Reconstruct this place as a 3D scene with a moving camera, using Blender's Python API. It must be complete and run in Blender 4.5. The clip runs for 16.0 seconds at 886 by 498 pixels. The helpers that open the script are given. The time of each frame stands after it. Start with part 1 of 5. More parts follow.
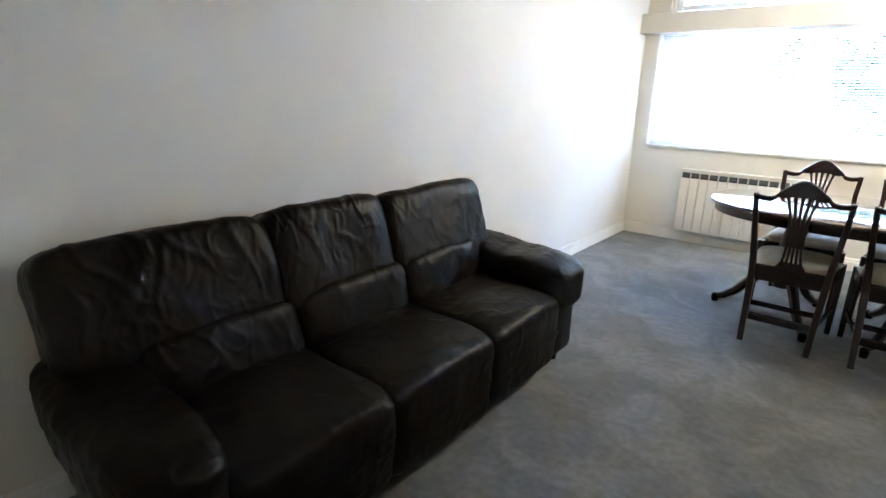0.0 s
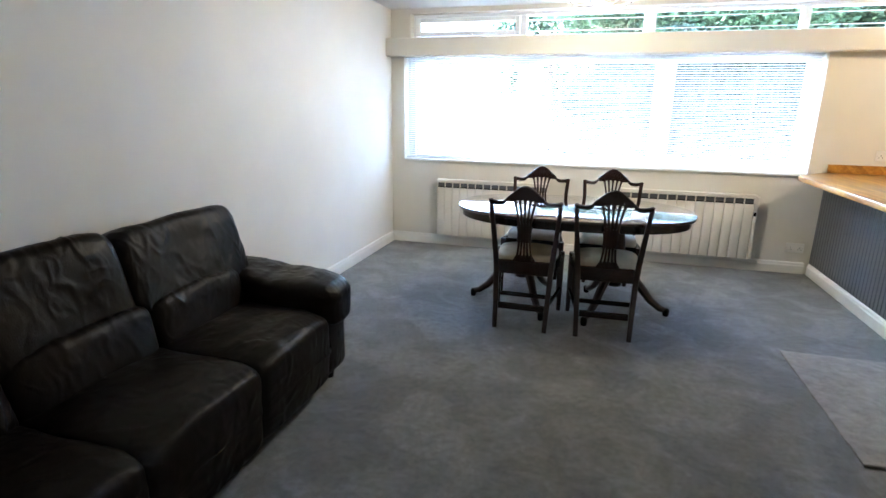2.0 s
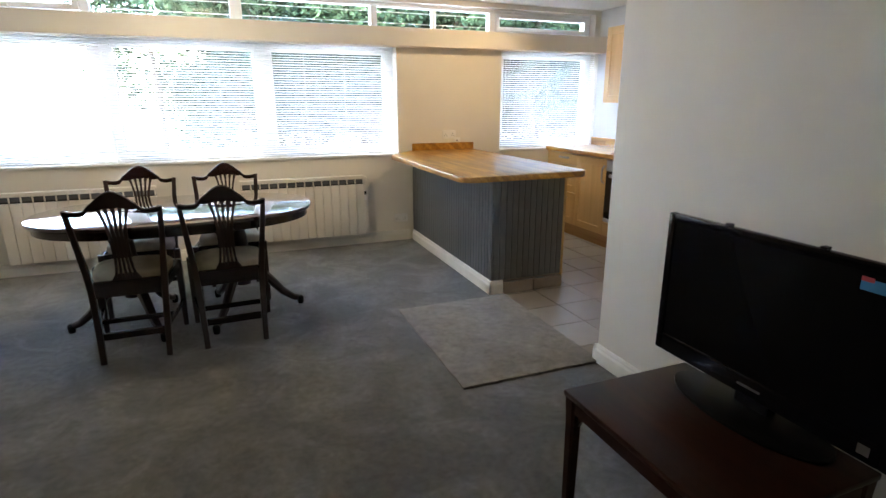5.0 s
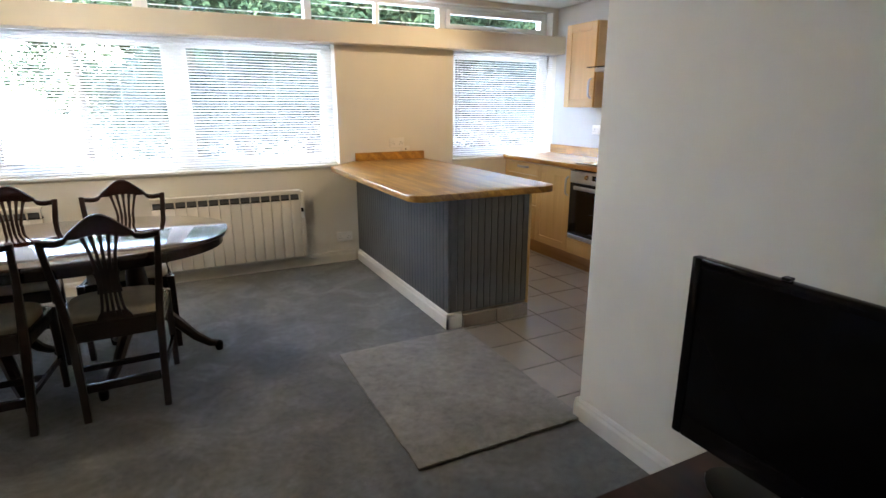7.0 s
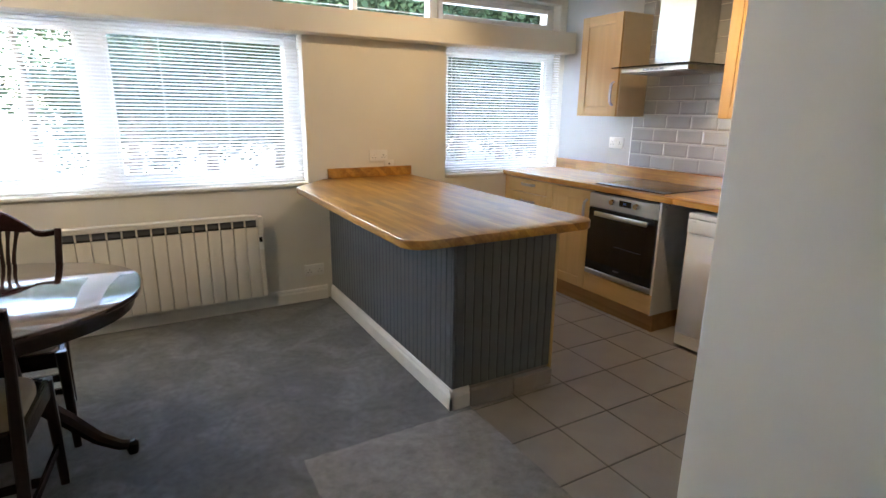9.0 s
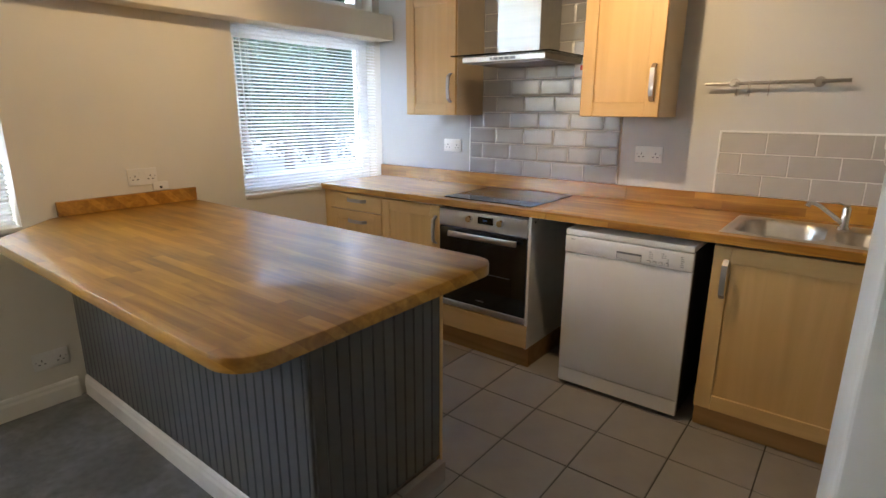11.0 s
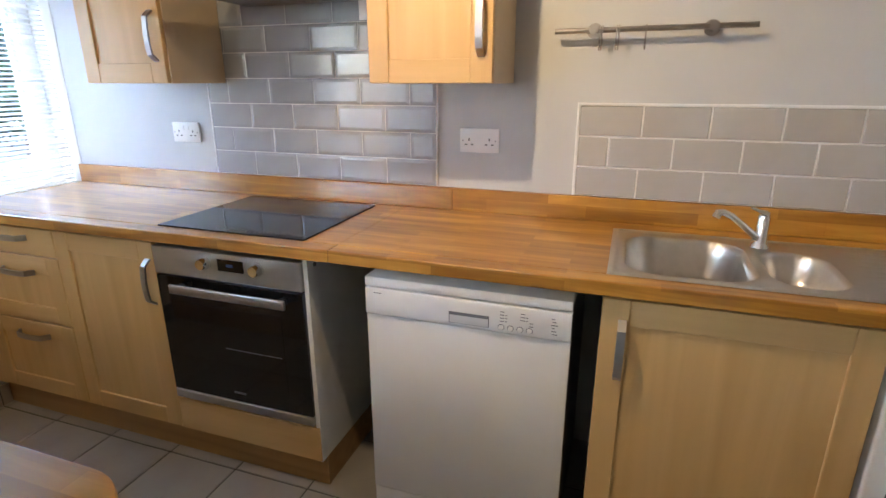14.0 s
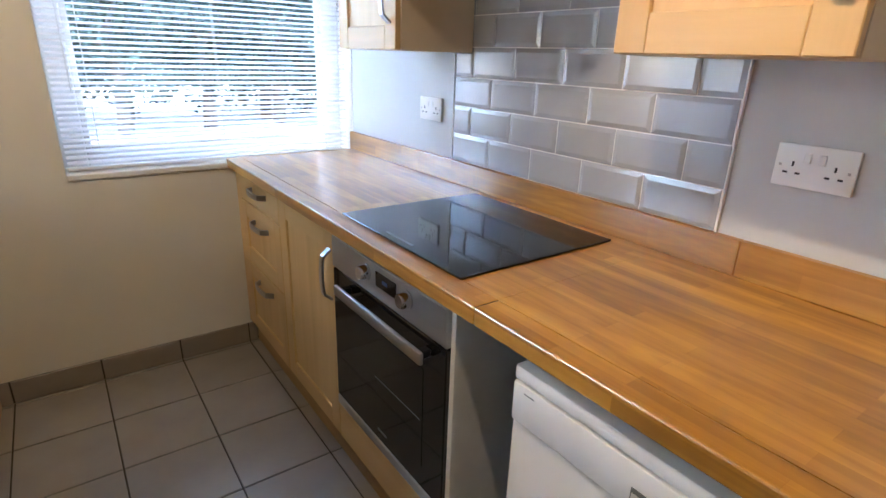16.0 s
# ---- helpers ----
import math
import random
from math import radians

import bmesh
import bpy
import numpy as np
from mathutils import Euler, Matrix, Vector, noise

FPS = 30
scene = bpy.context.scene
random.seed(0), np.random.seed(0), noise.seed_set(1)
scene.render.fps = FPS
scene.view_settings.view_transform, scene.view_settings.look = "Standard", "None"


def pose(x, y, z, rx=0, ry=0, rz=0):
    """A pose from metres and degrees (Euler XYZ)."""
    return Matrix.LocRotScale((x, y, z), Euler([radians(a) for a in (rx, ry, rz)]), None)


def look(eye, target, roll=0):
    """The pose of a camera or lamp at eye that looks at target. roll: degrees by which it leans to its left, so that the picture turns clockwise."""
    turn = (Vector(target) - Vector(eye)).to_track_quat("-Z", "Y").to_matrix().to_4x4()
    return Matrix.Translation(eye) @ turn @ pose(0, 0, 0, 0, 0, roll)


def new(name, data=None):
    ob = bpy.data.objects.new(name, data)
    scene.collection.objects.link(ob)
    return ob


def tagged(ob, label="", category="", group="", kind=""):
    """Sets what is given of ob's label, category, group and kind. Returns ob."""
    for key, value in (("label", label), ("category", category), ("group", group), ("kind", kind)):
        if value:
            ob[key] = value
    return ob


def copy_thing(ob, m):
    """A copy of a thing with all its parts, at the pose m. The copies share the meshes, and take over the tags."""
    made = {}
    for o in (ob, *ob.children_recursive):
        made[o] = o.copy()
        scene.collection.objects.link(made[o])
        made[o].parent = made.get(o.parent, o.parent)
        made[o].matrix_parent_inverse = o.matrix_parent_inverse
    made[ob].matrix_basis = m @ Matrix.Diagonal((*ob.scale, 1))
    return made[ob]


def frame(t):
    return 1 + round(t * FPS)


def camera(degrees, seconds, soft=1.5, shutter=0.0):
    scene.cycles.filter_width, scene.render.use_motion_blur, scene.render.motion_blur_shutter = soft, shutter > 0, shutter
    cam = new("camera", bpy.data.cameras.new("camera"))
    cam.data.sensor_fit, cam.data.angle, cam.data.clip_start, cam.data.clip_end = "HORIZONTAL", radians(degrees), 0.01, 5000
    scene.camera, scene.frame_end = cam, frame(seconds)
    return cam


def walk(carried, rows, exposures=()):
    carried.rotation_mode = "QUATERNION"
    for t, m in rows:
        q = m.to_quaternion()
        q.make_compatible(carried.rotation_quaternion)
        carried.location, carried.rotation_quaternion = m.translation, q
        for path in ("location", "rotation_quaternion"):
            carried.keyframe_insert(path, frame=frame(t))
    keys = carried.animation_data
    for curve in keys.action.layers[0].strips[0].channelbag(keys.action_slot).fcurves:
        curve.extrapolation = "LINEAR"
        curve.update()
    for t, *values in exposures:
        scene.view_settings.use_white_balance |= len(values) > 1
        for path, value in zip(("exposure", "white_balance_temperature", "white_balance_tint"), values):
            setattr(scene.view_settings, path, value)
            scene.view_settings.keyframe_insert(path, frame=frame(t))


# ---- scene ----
cam = camera(79.5, 16.0)
PATH = [
    (0, (1.873, -5.359, 1.378), (0.663, -3.875, 0.8), 1.1),
    (0.5, (1.913, -5.35, 1.389), (0.869, -3.737, 0.835), 1.1),
    (1, (1.944, -5.346, 1.4), (1.065, -3.628, 0.875), 1.0),
    (1.5, (1.972, -5.335, 1.408), (1.257, -3.539, 0.896), 1.0),
    (2, (1.995, -5.324, 1.412), (1.467, -3.464, 0.898), 0.8),
    (2.5, (2.02, -5.314, 1.411), (1.642, -3.417, 0.902), 0.6),
    (3, (2.069, -5.309, 1.412), (1.841, -3.387, 0.908), 0.6),
    (3.5, (2.128, -5.295, 1.411), (2.055, -3.36, 0.91), 0.6),
    (4, (2.176, -5.273, 1.406), (2.288, -3.341, 0.902), 0.7),
    (4.5, (2.193, -5.237, 1.398), (2.676, -3.365, 0.888), 0.9),
    (5, (2.193, -5.199, 1.392), (2.897, -3.405, 0.859), -0.1),
    (5.2, (2.206, -5.171, 1.391), (2.994, -3.415, 0.846), -0.1),
    (7.5, (2.51, -4.476, 1.392), (3.392, -2.755, 0.883), -0.4),
    (8, (2.586, -4.268, 1.402), (3.495, -2.558, 0.903), -0.6),
    (8.2, (2.616, -4.18, 1.401), (3.531, -2.473, 0.901), -0.0),
    (10.3, (2.902, -3.224, 1.421), (4.144, -1.742, 0.911), -0.1),
    (10.5, (2.948, -3.137, 1.418), (4.282, -1.736, 0.911), -0.4),
    (11, (3.071, -2.957, 1.411), (4.596, -1.767, 0.905), 0.2),
    (11.5, (3.199, -2.774, 1.405), (4.944, -1.95, 0.88), -1.0),
    (12, (3.337, -2.674, 1.4), (5.147, -2.045, 0.829), -0.4),
    (12.5, (3.574, -2.628, 1.394), (5.377, -1.985, 0.816), 1.6),
    (13, (3.792, -2.61, 1.389), (5.587, -1.946, 0.809), 0.8),
    (13.5, (4.001, -2.568, 1.387), (5.807, -1.945, 0.794), 1.2),
    (14, (4.181, -2.544, 1.388), (5.983, -1.922, 0.784), -0.1),
    (14.5, (4.398, -2.555, 1.379), (6.158, -1.838, 0.755), 0.7),
    (15, (4.597, -2.543, 1.375), (6.246, -1.601, 0.749), 2.0),
    (15.5, (4.756, -2.497, 1.355), (6.215, -1.29, 0.71), 2.0),
    (16, (4.875, -2.446, 1.364), (5.987, -0.929, 0.684), 1.9),
]
walk(cam, [(t, look(eye, target, roll)) for t, eye, target, roll in PATH],
     [(0.0, 6.2, 5400, 6), (1.5, 5.88, 5400, 6), (3.5, 5.38, 5450, 6), (5.0, 5.08, 6200, 8), (8.0, 4.97, 6250, 9), (11.0, 4.58, 6300, 9), (12.5, 4.9, 5900, 9), (14.5, 4.99, 5700, 9), (16.0, 4.93, 5550, 9)])

# ---- light ----
world = bpy.data.worlds.new("sky")
scene.world = world
world.use_nodes = True
wn = world.node_tree
sky = wn.nodes.new("ShaderNodeTexSky")
sky.sky_type = "NISHITA"
sky.sun_disc = False
sky.sun_elevation = radians(53)
sky.sun_rotation = radians(-84)
wn.links.new(sky.outputs["Color"], wn.nodes["Background"].inputs["Color"])
wn.nodes["Background"].inputs["Strength"].default_value = 0.15

sun_data = bpy.data.lights.new("sun", "SUN")
sun_data.energy = 1.3
sun_data.angle = radians(15)
sun_data.color = (1.0, 0.95, 0.87)
sun = new("sun", sun_data)
# the sun stands high over the left of the window wall, so no beam falls far into the room
sun.matrix_world = look((-9, 1.0, 12), (0, 0, 0))


def point_lamp(name, at, watts, colour, radius):
    d = bpy.data.lights.new(name, "POINT")
    d.energy, d.color, d.shadow_soft_size = watts, colour, radius
    ob = new(name, d)
    ob.location = at
    return ob


def spot_lamp(name, at, aim, watts, colour, degrees, soft):
    d = bpy.data.lights.new(name, "SPOT")
    d.energy, d.color, d.shadow_soft_size = watts, colour, 0.022
    d.spot_size, d.spot_blend = radians(degrees), soft
    ob = new(name, d)
    ob.matrix_world = look(at, aim)
    return ob


WARM = (1.0, 0.68, 0.36)
SOFT_WARM = (1.0, 0.78, 0.52)
# ---- materials ----


def material(name, colour, rough=0.5, metal=0.0, spec=0.5, vary=0.0, scale=6.0, bump=0.0, bump_scale=200.0, rough_vary=0.0,
             stretch=(1, 1, 1), by_piece=0.0, coat=0.0, crease=0.0, sheen=0.0, patch=0.0, grain=0.5):
    """A surface with cloudy variation of its colour at one scale and fine relief at another, in metres."""
    m = bpy.data.materials.new(name)
    m.use_nodes = True
    t = m.node_tree
    b = t.nodes["Principled BSDF"]
    b.inputs["Base Color"].default_value = (*colour, 1)
    b.inputs["Roughness"].default_value = rough
    b.inputs["Metallic"].default_value = metal
    b.inputs["Specular IOR Level"].default_value = spec
    b.inputs["Coat Weight"].default_value = coat
    b.inputs["Coat Roughness"].default_value = 0.06
    co = t.nodes.new("ShaderNodeTexCoord")
    mp = t.nodes.new("ShaderNodeMapping")
    mp.inputs["Scale"].default_value = stretch
    t.links.new(co.outputs["Object"], mp.inputs["Vector"])
    value = None
    if vary:
        n = t.nodes.new("ShaderNodeTexNoise")
        n.inputs["Scale"].default_value = scale
        n.inputs["Detail"].default_value = 6
        n.inputs["Roughness"].default_value = grain
        t.links.new(mp.outputs["Vector"], n.inputs["Vector"])
        r = t.nodes.new("ShaderNodeMapRange")
        r.inputs["From Min"].default_value, r.inputs["From Max"].default_value = 0.3, 0.7
        r.inputs["To Min"].default_value, r.inputs["To Max"].default_value = 1 - vary, 1 + vary
        t.links.new(n.outputs["Fac"], r.inputs["Value"])
        value = r.outputs["Result"]
        if patch:
            n4 = t.nodes.new("ShaderNodeTexNoise")
            n4.inputs["Scale"].default_value, n4.inputs["Detail"].default_value, n4.inputs["Distortion"].default_value = 3.2, 6, 1.0
            t.links.new(mp.outputs["Vector"], n4.inputs["Vector"])
            r4 = t.nodes.new("ShaderNodeMapRange")
            r4.inputs["From Min"].default_value, r4.inputs["From Max"].default_value = 0.42, 0.62
            r4.inputs["To Min"].default_value, r4.inputs["To Max"].default_value = 1 - patch, 1 + patch
            t.links.new(n4.outputs["Fac"], r4.inputs["Value"])
            mu4 = t.nodes.new("ShaderNodeMath")
            mu4.operation = "MULTIPLY"
            t.links.new(value, mu4.inputs[0])
            t.links.new(r4.outputs["Result"], mu4.inputs[1])
            value = mu4.outputs[0]
        if rough_vary:
            rr = t.nodes.new("ShaderNodeMapRange")
            rr.inputs["From Min"].default_value, rr.inputs["From Max"].default_value = 0.3, 0.7
            rr.inputs["To Min"].default_value, rr.inputs["To Max"].default_value = rough - rough_vary, rough + rough_vary
            t.links.new(n.outputs["Fac"], rr.inputs["Value"])
            t.links.new(rr.outputs["Result"], b.inputs["Roughness"])
    if by_piece:
        oi = t.nodes.new("ShaderNodeObjectInfo")
        r2 = t.nodes.new("ShaderNodeMapRange")
        r2.inputs["To Min"].default_value, r2.inputs["To Max"].default_value = 1 - by_piece, 1 + by_piece
        t.links.new(oi.outputs["Random"], r2.inputs["Value"])
        if value:
            mu = t.nodes.new("ShaderNodeMath")
            mu.operation = "MULTIPLY"
            t.links.new(value, mu.inputs[0])
            t.links.new(r2.outputs["Result"], mu.inputs[1])
            value = mu.outputs[0]
        else:
            value = r2.outputs["Result"]
    if value:
        mix = t.nodes.new("ShaderNodeVectorMath")
        mix.operation = "SCALE"
        mix.inputs[0].default_value = colour
        t.links.new(value, mix.inputs["Scale"])
        t.links.new(mix.outputs[0], b.inputs["Base Color"])
    if bump:
        n2 = t.nodes.new("ShaderNodeTexNoise")
        n2.inputs["Scale"].default_value = bump_scale
        n2.inputs["Detail"].default_value = 3
        t.links.new(mp.outputs["Vector"], n2.inputs["Vector"])
        bp = t.nodes.new("ShaderNodeBump")
        bp.inputs["Strength"].default_value = bump
        bp.inputs["Distance"].default_value = 0.004
        t.links.new(n2.outputs["Fac"], bp.inputs["Height"])
        t.links.new(bp.outputs["Normal"], b.inputs["Normal"])
        if crease:
            n3 = t.nodes.new("ShaderNodeTexNoise")
            n3.noise_type = "RIDGED_MULTIFRACTAL"
            n3.inputs["Scale"].default_value, n3.inputs["Detail"].default_value, n3.inputs["Distortion"].default_value = 13.0, 2, 0.8
            t.links.new(mp.outputs["Vector"], n3.inputs["Vector"])
            b3 = t.nodes.new("ShaderNodeBump")
            b3.inputs["Strength"].default_value, b3.inputs["Distance"].default_value = crease, 0.012
            t.links.new(n3.outputs["Fac"], b3.inputs["Height"])
            t.links.new(b3.outputs["Normal"], bp.inputs["Normal"])
    b.inputs["Sheen Weight"].default_value = sheen
    b.inputs["Sheen Roughness"].default_value = 0.6
    return m


def wood(name, dark, light, rough, along, grain=14.0, coat=0.0, vary=1.0):
    """Wood with stretched grain along one axis (0, 1 or 2)."""
    m = material(name, light, rough, coat=coat)
    t = m.node_tree
    b = t.nodes["Principled BSDF"]
    co = t.nodes.new("ShaderNodeTexCoord")
    mp = t.nodes.new("ShaderNodeMapping")
    s = [grain * 1.6] * 3
    s[along] = grain * 0.11
    mp.inputs["Scale"].default_value = s
    t.links.new(co.outputs["Object"], mp.inputs["Vector"])
    n = t.nodes.new("ShaderNodeTexNoise")
    n.inputs["Scale"].default_value, n.inputs["Detail"].default_value, n.inputs["Distortion"].default_value = 1.0, 8, 0.6
    t.links.new(mp.outputs["Vector"], n.inputs["Vector"])
    ramp = t.nodes.new("ShaderNodeValToRGB")
    ramp.color_ramp.elements[0].position, ramp.color_ramp.elements[1].position = 0.5 - 0.2 * vary, 0.5 + 0.2 * vary
    ramp.color_ramp.elements[0].color, ramp.color_ramp.elements[1].color = (*dark, 1), (*light, 1)
    t.links.new(n.outputs["Fac"], ramp.inputs["Fac"])
    t.links.new(ramp.outputs["Color"], b.inputs["Base Color"])
    bp = t.nodes.new("ShaderNodeBump")
    bp.inputs["Strength"].default_value, bp.inputs["Distance"].default_value = 0.08, 0.002
    t.links.new(n.outputs["Fac"], bp.inputs["Height"])
    t.links.new(bp.outputs["Normal"], b.inputs["Normal"])
    return m


def block_wood(name):
    """Oiled worktop glued up from oak staves that run along y."""
    m = material(name, (0.4, 0.2, 0.06), 0.32)
    t = m.node_tree
    b = t.nodes["Principled BSDF"]
    co = t.nodes.new("ShaderNodeTexCoord")
    sep = t.nodes.new("ShaderNodeSeparateXYZ")
    t.links.new(co.outputs["Object"], sep.inputs[0])
    com = t.nodes.new("ShaderNodeCombineXYZ")
    t.links.new(sep.outputs["Y"], com.inputs["X"])
    t.links.new(sep.outputs["X"], com.inputs["Y"])
    add = t.nodes.new("ShaderNodeMath")
    add.operation = "ADD"
    t.links.new(sep.outputs["X"], add.inputs[0])
    t.links.new(sep.outputs["Z"], add.inputs[1])
    t.links.new(add.outputs[0], com.inputs["Y"])
    br = t.nodes.new("ShaderNodeTexBrick")
    br.offset, br.offset_frequency = 0.37, 2
    br.inputs["Color1"].default_value, br.inputs["Color2"].default_value = (0, 0, 0, 1), (1, 1, 1, 1)
    br.inputs["Mortar"].default_value = (0.3, 0.3, 0.3, 1)
    br.inputs["Scale"].default_value = 1.0
    br.inputs["Mortar Size"].default_value = 0.0004
    br.inputs["Brick Width"].default_value, br.inputs["Row Height"].default_value = 0.36, 0.04
    t.links.new(com.outputs[0], br.inputs["Vector"])
    mp = t.nodes.new("ShaderNodeMapping")
    mp.inputs["Scale"].default_value = (30, 3.0, 30)
    t.links.new(co.outputs["Object"], mp.inputs["Vector"])
    n = t.nodes.new("ShaderNodeTexNoise")
    n.inputs["Scale"].default_value, n.inputs["Detail"].default_value, n.inputs["Distortion"].default_value = 1.0, 7, 0.8
    t.links.new(mp.outputs["Vector"], n.inputs["Vector"])
    cloud = t.nodes.new("ShaderNodeTexNoise")
    cloud.inputs["Scale"].default_value, cloud.inputs["Detail"].default_value = 3.0, 3
    t.links.new(co.outputs["Object"], cloud.inputs["Vector"])
    m1 = t.nodes.new("ShaderNodeMath")
    m1.operation = "MULTIPLY_ADD"
    t.links.new(br.outputs["Color"], m1.inputs[0])
    m1.inputs[1].default_value = 0.27
    half = t.nodes.new("ShaderNodeMath")
    half.operation = "MULTIPLY"
    half.inputs[1].default_value = 0.72
    t.links.new(n.outputs["Fac"], half.inputs[0])
    t.links.new(half.outputs[0], m1.inputs[2])
    m2 = t.nodes.new("ShaderNodeMath")
    m2.operation = "MULTIPLY_ADD"
    t.links.new(cloud.outputs["Fac"], m2.inputs[0])
    m2.inputs[1].default_value = 0.3
    t.links.new(m1.outputs[0], m2.inputs[2])
    ramp = t.nodes.new("ShaderNodeValToRGB")
    e = ramp.color_ramp.elements
    e[0].position, e[0].color = 0.24, (0.17, 0.070, 0.0065, 1)
    e[1].position, e[1].color = 0.74, (0.62, 0.325, 0.045, 1)
    mid = e.new(0.48)
    mid.color = (0.37, 0.167, 0.015, 1)
    sc = t.nodes.new("ShaderNodeMath")
    sc.operation = "MULTIPLY"
    sc.inputs[1].default_value = 0.80
    t.links.new(m2.outputs[0], sc.inputs[0])
    t.links.new(sc.outputs[0], ramp.inputs["Fac"])
    t.links.new(ramp.outputs["Color"], b.inputs["Base Color"])
    rr = t.nodes.new("ShaderNodeMapRange")
    rr.inputs["To Min"].default_value, rr.inputs["To Max"].default_value = 0.30, 0.42
    b.inputs["Coat Weight"].default_value, b.inputs["Coat Roughness"].default_value = 0.6, 0.18
    b.inputs["Coat IOR"].default_value = 1.65
    t.links.new(cloud.outputs["Fac"], rr.inputs["Value"])
    t.links.new(rr.outputs["Result"], b.inputs["Roughness"])
    bp = t.nodes.new("ShaderNodeBump")
    bp.inputs["Strength"].default_value, bp.inputs["Distance"].default_value = 0.05, 0.002
    t.links.new(n.outputs["Fac"], bp.inputs["Height"])
    t.links.new(bp.outputs["Normal"], b.inputs["Normal"])
    return m


def glass_material(name, tint=(1, 1, 1)):
    m = bpy.data.materials.new(name)
    m.use_nodes = True
    b = m.node_tree.nodes["Principled BSDF"]
    b.inputs["Base Color"].default_value = (*tint, 1)
    b.inputs["Transmission Weight"].default_value = 1.0
    b.inputs["Roughness"].default_value = 0.0
    b.inputs["IOR"].default_value = 1.45
    return m


def glow(name, colour, strength):
    m = bpy.data.materials.new(name)
    m.use_nodes = True
    b = m.node_tree.nodes["Principled BSDF"]
    b.inputs["Base Color"].default_value = (0.9, 0.85, 0.75, 1)
    b.inputs["Emission Color"].default_value = (*colour, 1)
    b.inputs["Emission Strength"].default_value = strength
    return m


PLASTER = material("painted plaster", (0.735, 0.71, 0.64), 0.6, vary=0.03, scale=2.5, bump=0.10, bump_scale=90)
KITCHEN_WALL = material("pale kitchen wall paint", (0.54, 0.55, 0.545), 0.55, vary=0.03, scale=2.5, bump=0.10, bump_scale=90)
CEIL = material("ceiling paint", (0.70, 0.69, 0.66), 0.7, vary=0.03, scale=2.0, bump=0.1, bump_scale=60)
GLOSS = material("white gloss paint", (0.78, 0.77, 0.73), 0.28, vary=0.04, scale=9, bump=0.03, bump_scale=40)
UPVC = material("white window plastic", (0.86, 0.87, 0.87), 0.3, vary=0.02, scale=6)
SLAT = material("white blind slat", (0.90, 0.90, 0.90), 0.42, vary=0.03, scale=12)
WHITE = material("white enamel", (0.78, 0.78, 0.77), 0.25, vary=0.02, scale=5)
WHITE_PLASTIC = material("white plastic", (0.80, 0.79, 0.76), 0.35, vary=0.02, scale=20)
# near-black stands for the shade in holes and gaps; also the worktop joint
DARK_SLOT = material("dark slot", (0.02, 0.02, 0.02), 0.6)
# grey for the dishwasher grip, toned down to carry its recess shading
GRIP_SHADE_GREY = material("pale grey grip shade", (0.58, 0.58, 0.58), 0.4, vary=0.03, scale=20)
# for print and small grey parts; also painted shade at grip and grille
GREY_PRINT_SHADE = material("grey print and shade", (0.13, 0.135, 0.15), 0.5)
CARPET = material("grey carpet", (0.132, 0.139, 0.144), 0.95, spec=0.1, vary=0.3, scale=26, bump=1.0, bump_scale=240, sheen=0.25, patch=0.22, grain=0.66)
MAT = material("grey carpet offcut", (0.25, 0.245, 0.235), 0.95, spec=0.1, vary=0.24, scale=24, bump=1.0, bump_scale=260, sheen=0.15, patch=0.1, grain=0.7)
LEATHER = material("dark brown leather", (0.0046, 0.0031, 0.0027), 0.39, spec=0.145, vary=0.4, scale=5, bump=0.14, bump_scale=190, rough_vary=0.06, crease=0.5, stretch=(1, 1, 0.55))
TABLE_TOP = wood("polished mahogany", (0.020, 0.006, 0.004), (0.055, 0.016, 0.010), 0.07, 0, 16, coat=1.0)
TABLE_TOP.node_tree.nodes["Principled BSDF"].inputs["Coat IOR"].default_value = 1.75
MAHOGANY = wood("dark mahogany", (0.010, 0.0032, 0.0024), (0.026, 0.008, 0.0055), 0.26, 0, 16, coat=0.12)
MAHOGANY_UP = wood("dark mahogany upright", (0.009, 0.003, 0.0022), (0.024, 0.0075, 0.005), 0.3, 2, 16, coat=0.1)
RED_WOOD = wood("red brown table wood", (0.017, 0.0052, 0.0035), (0.036, 0.011, 0.006), 0.34, 1, 14, coat=0.0)
RED_WOOD.node_tree.nodes["Principled BSDF"].inputs["Specular IOR Level"].default_value = 0.22
SEAT_CLOTH = material("pale seat cloth", (0.58, 0.53, 0.44), 0.8, vary=0.16, scale=9, bump=0.5, bump_scale=240)
OAK = wood("pale oak door upright", (0.53, 0.335, 0.12), (0.69, 0.47, 0.20), 0.4, 2, 9, vary=1.6)
OAK_Y = wood("pale oak rail", (0.53, 0.335, 0.12), (0.69, 0.47, 0.20), 0.4, 1, 9, vary=1.6)
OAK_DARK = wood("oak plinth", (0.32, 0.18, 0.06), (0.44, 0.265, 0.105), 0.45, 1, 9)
BEIGE_BOARD = material("beige cabinet board", (0.66, 0.54, 0.37), 0.45, vary=0.05, scale=6)
BLOCK = block_wood("oiled oak staves")
SLATE_PAINT = material("slate grey paint", (0.105, 0.112, 0.12), 0.42, vary=0.14, scale=7, bump=0.12, bump_scale=60, stretch=(1, 1, 0.25), by_piece=0.06)
FLOOR_TILE = material("beige ceramic floor tile", (0.285, 0.265, 0.242), 0.33, vary=0.08, scale=7, bump=0.05, bump_scale=50, by_piece=0.05, rough_vary=0.08)
SKIRT_TILE = material("taupe skirting tile", (0.30, 0.265, 0.23), 0.4, vary=0.1, scale=8, by_piece=0.05)
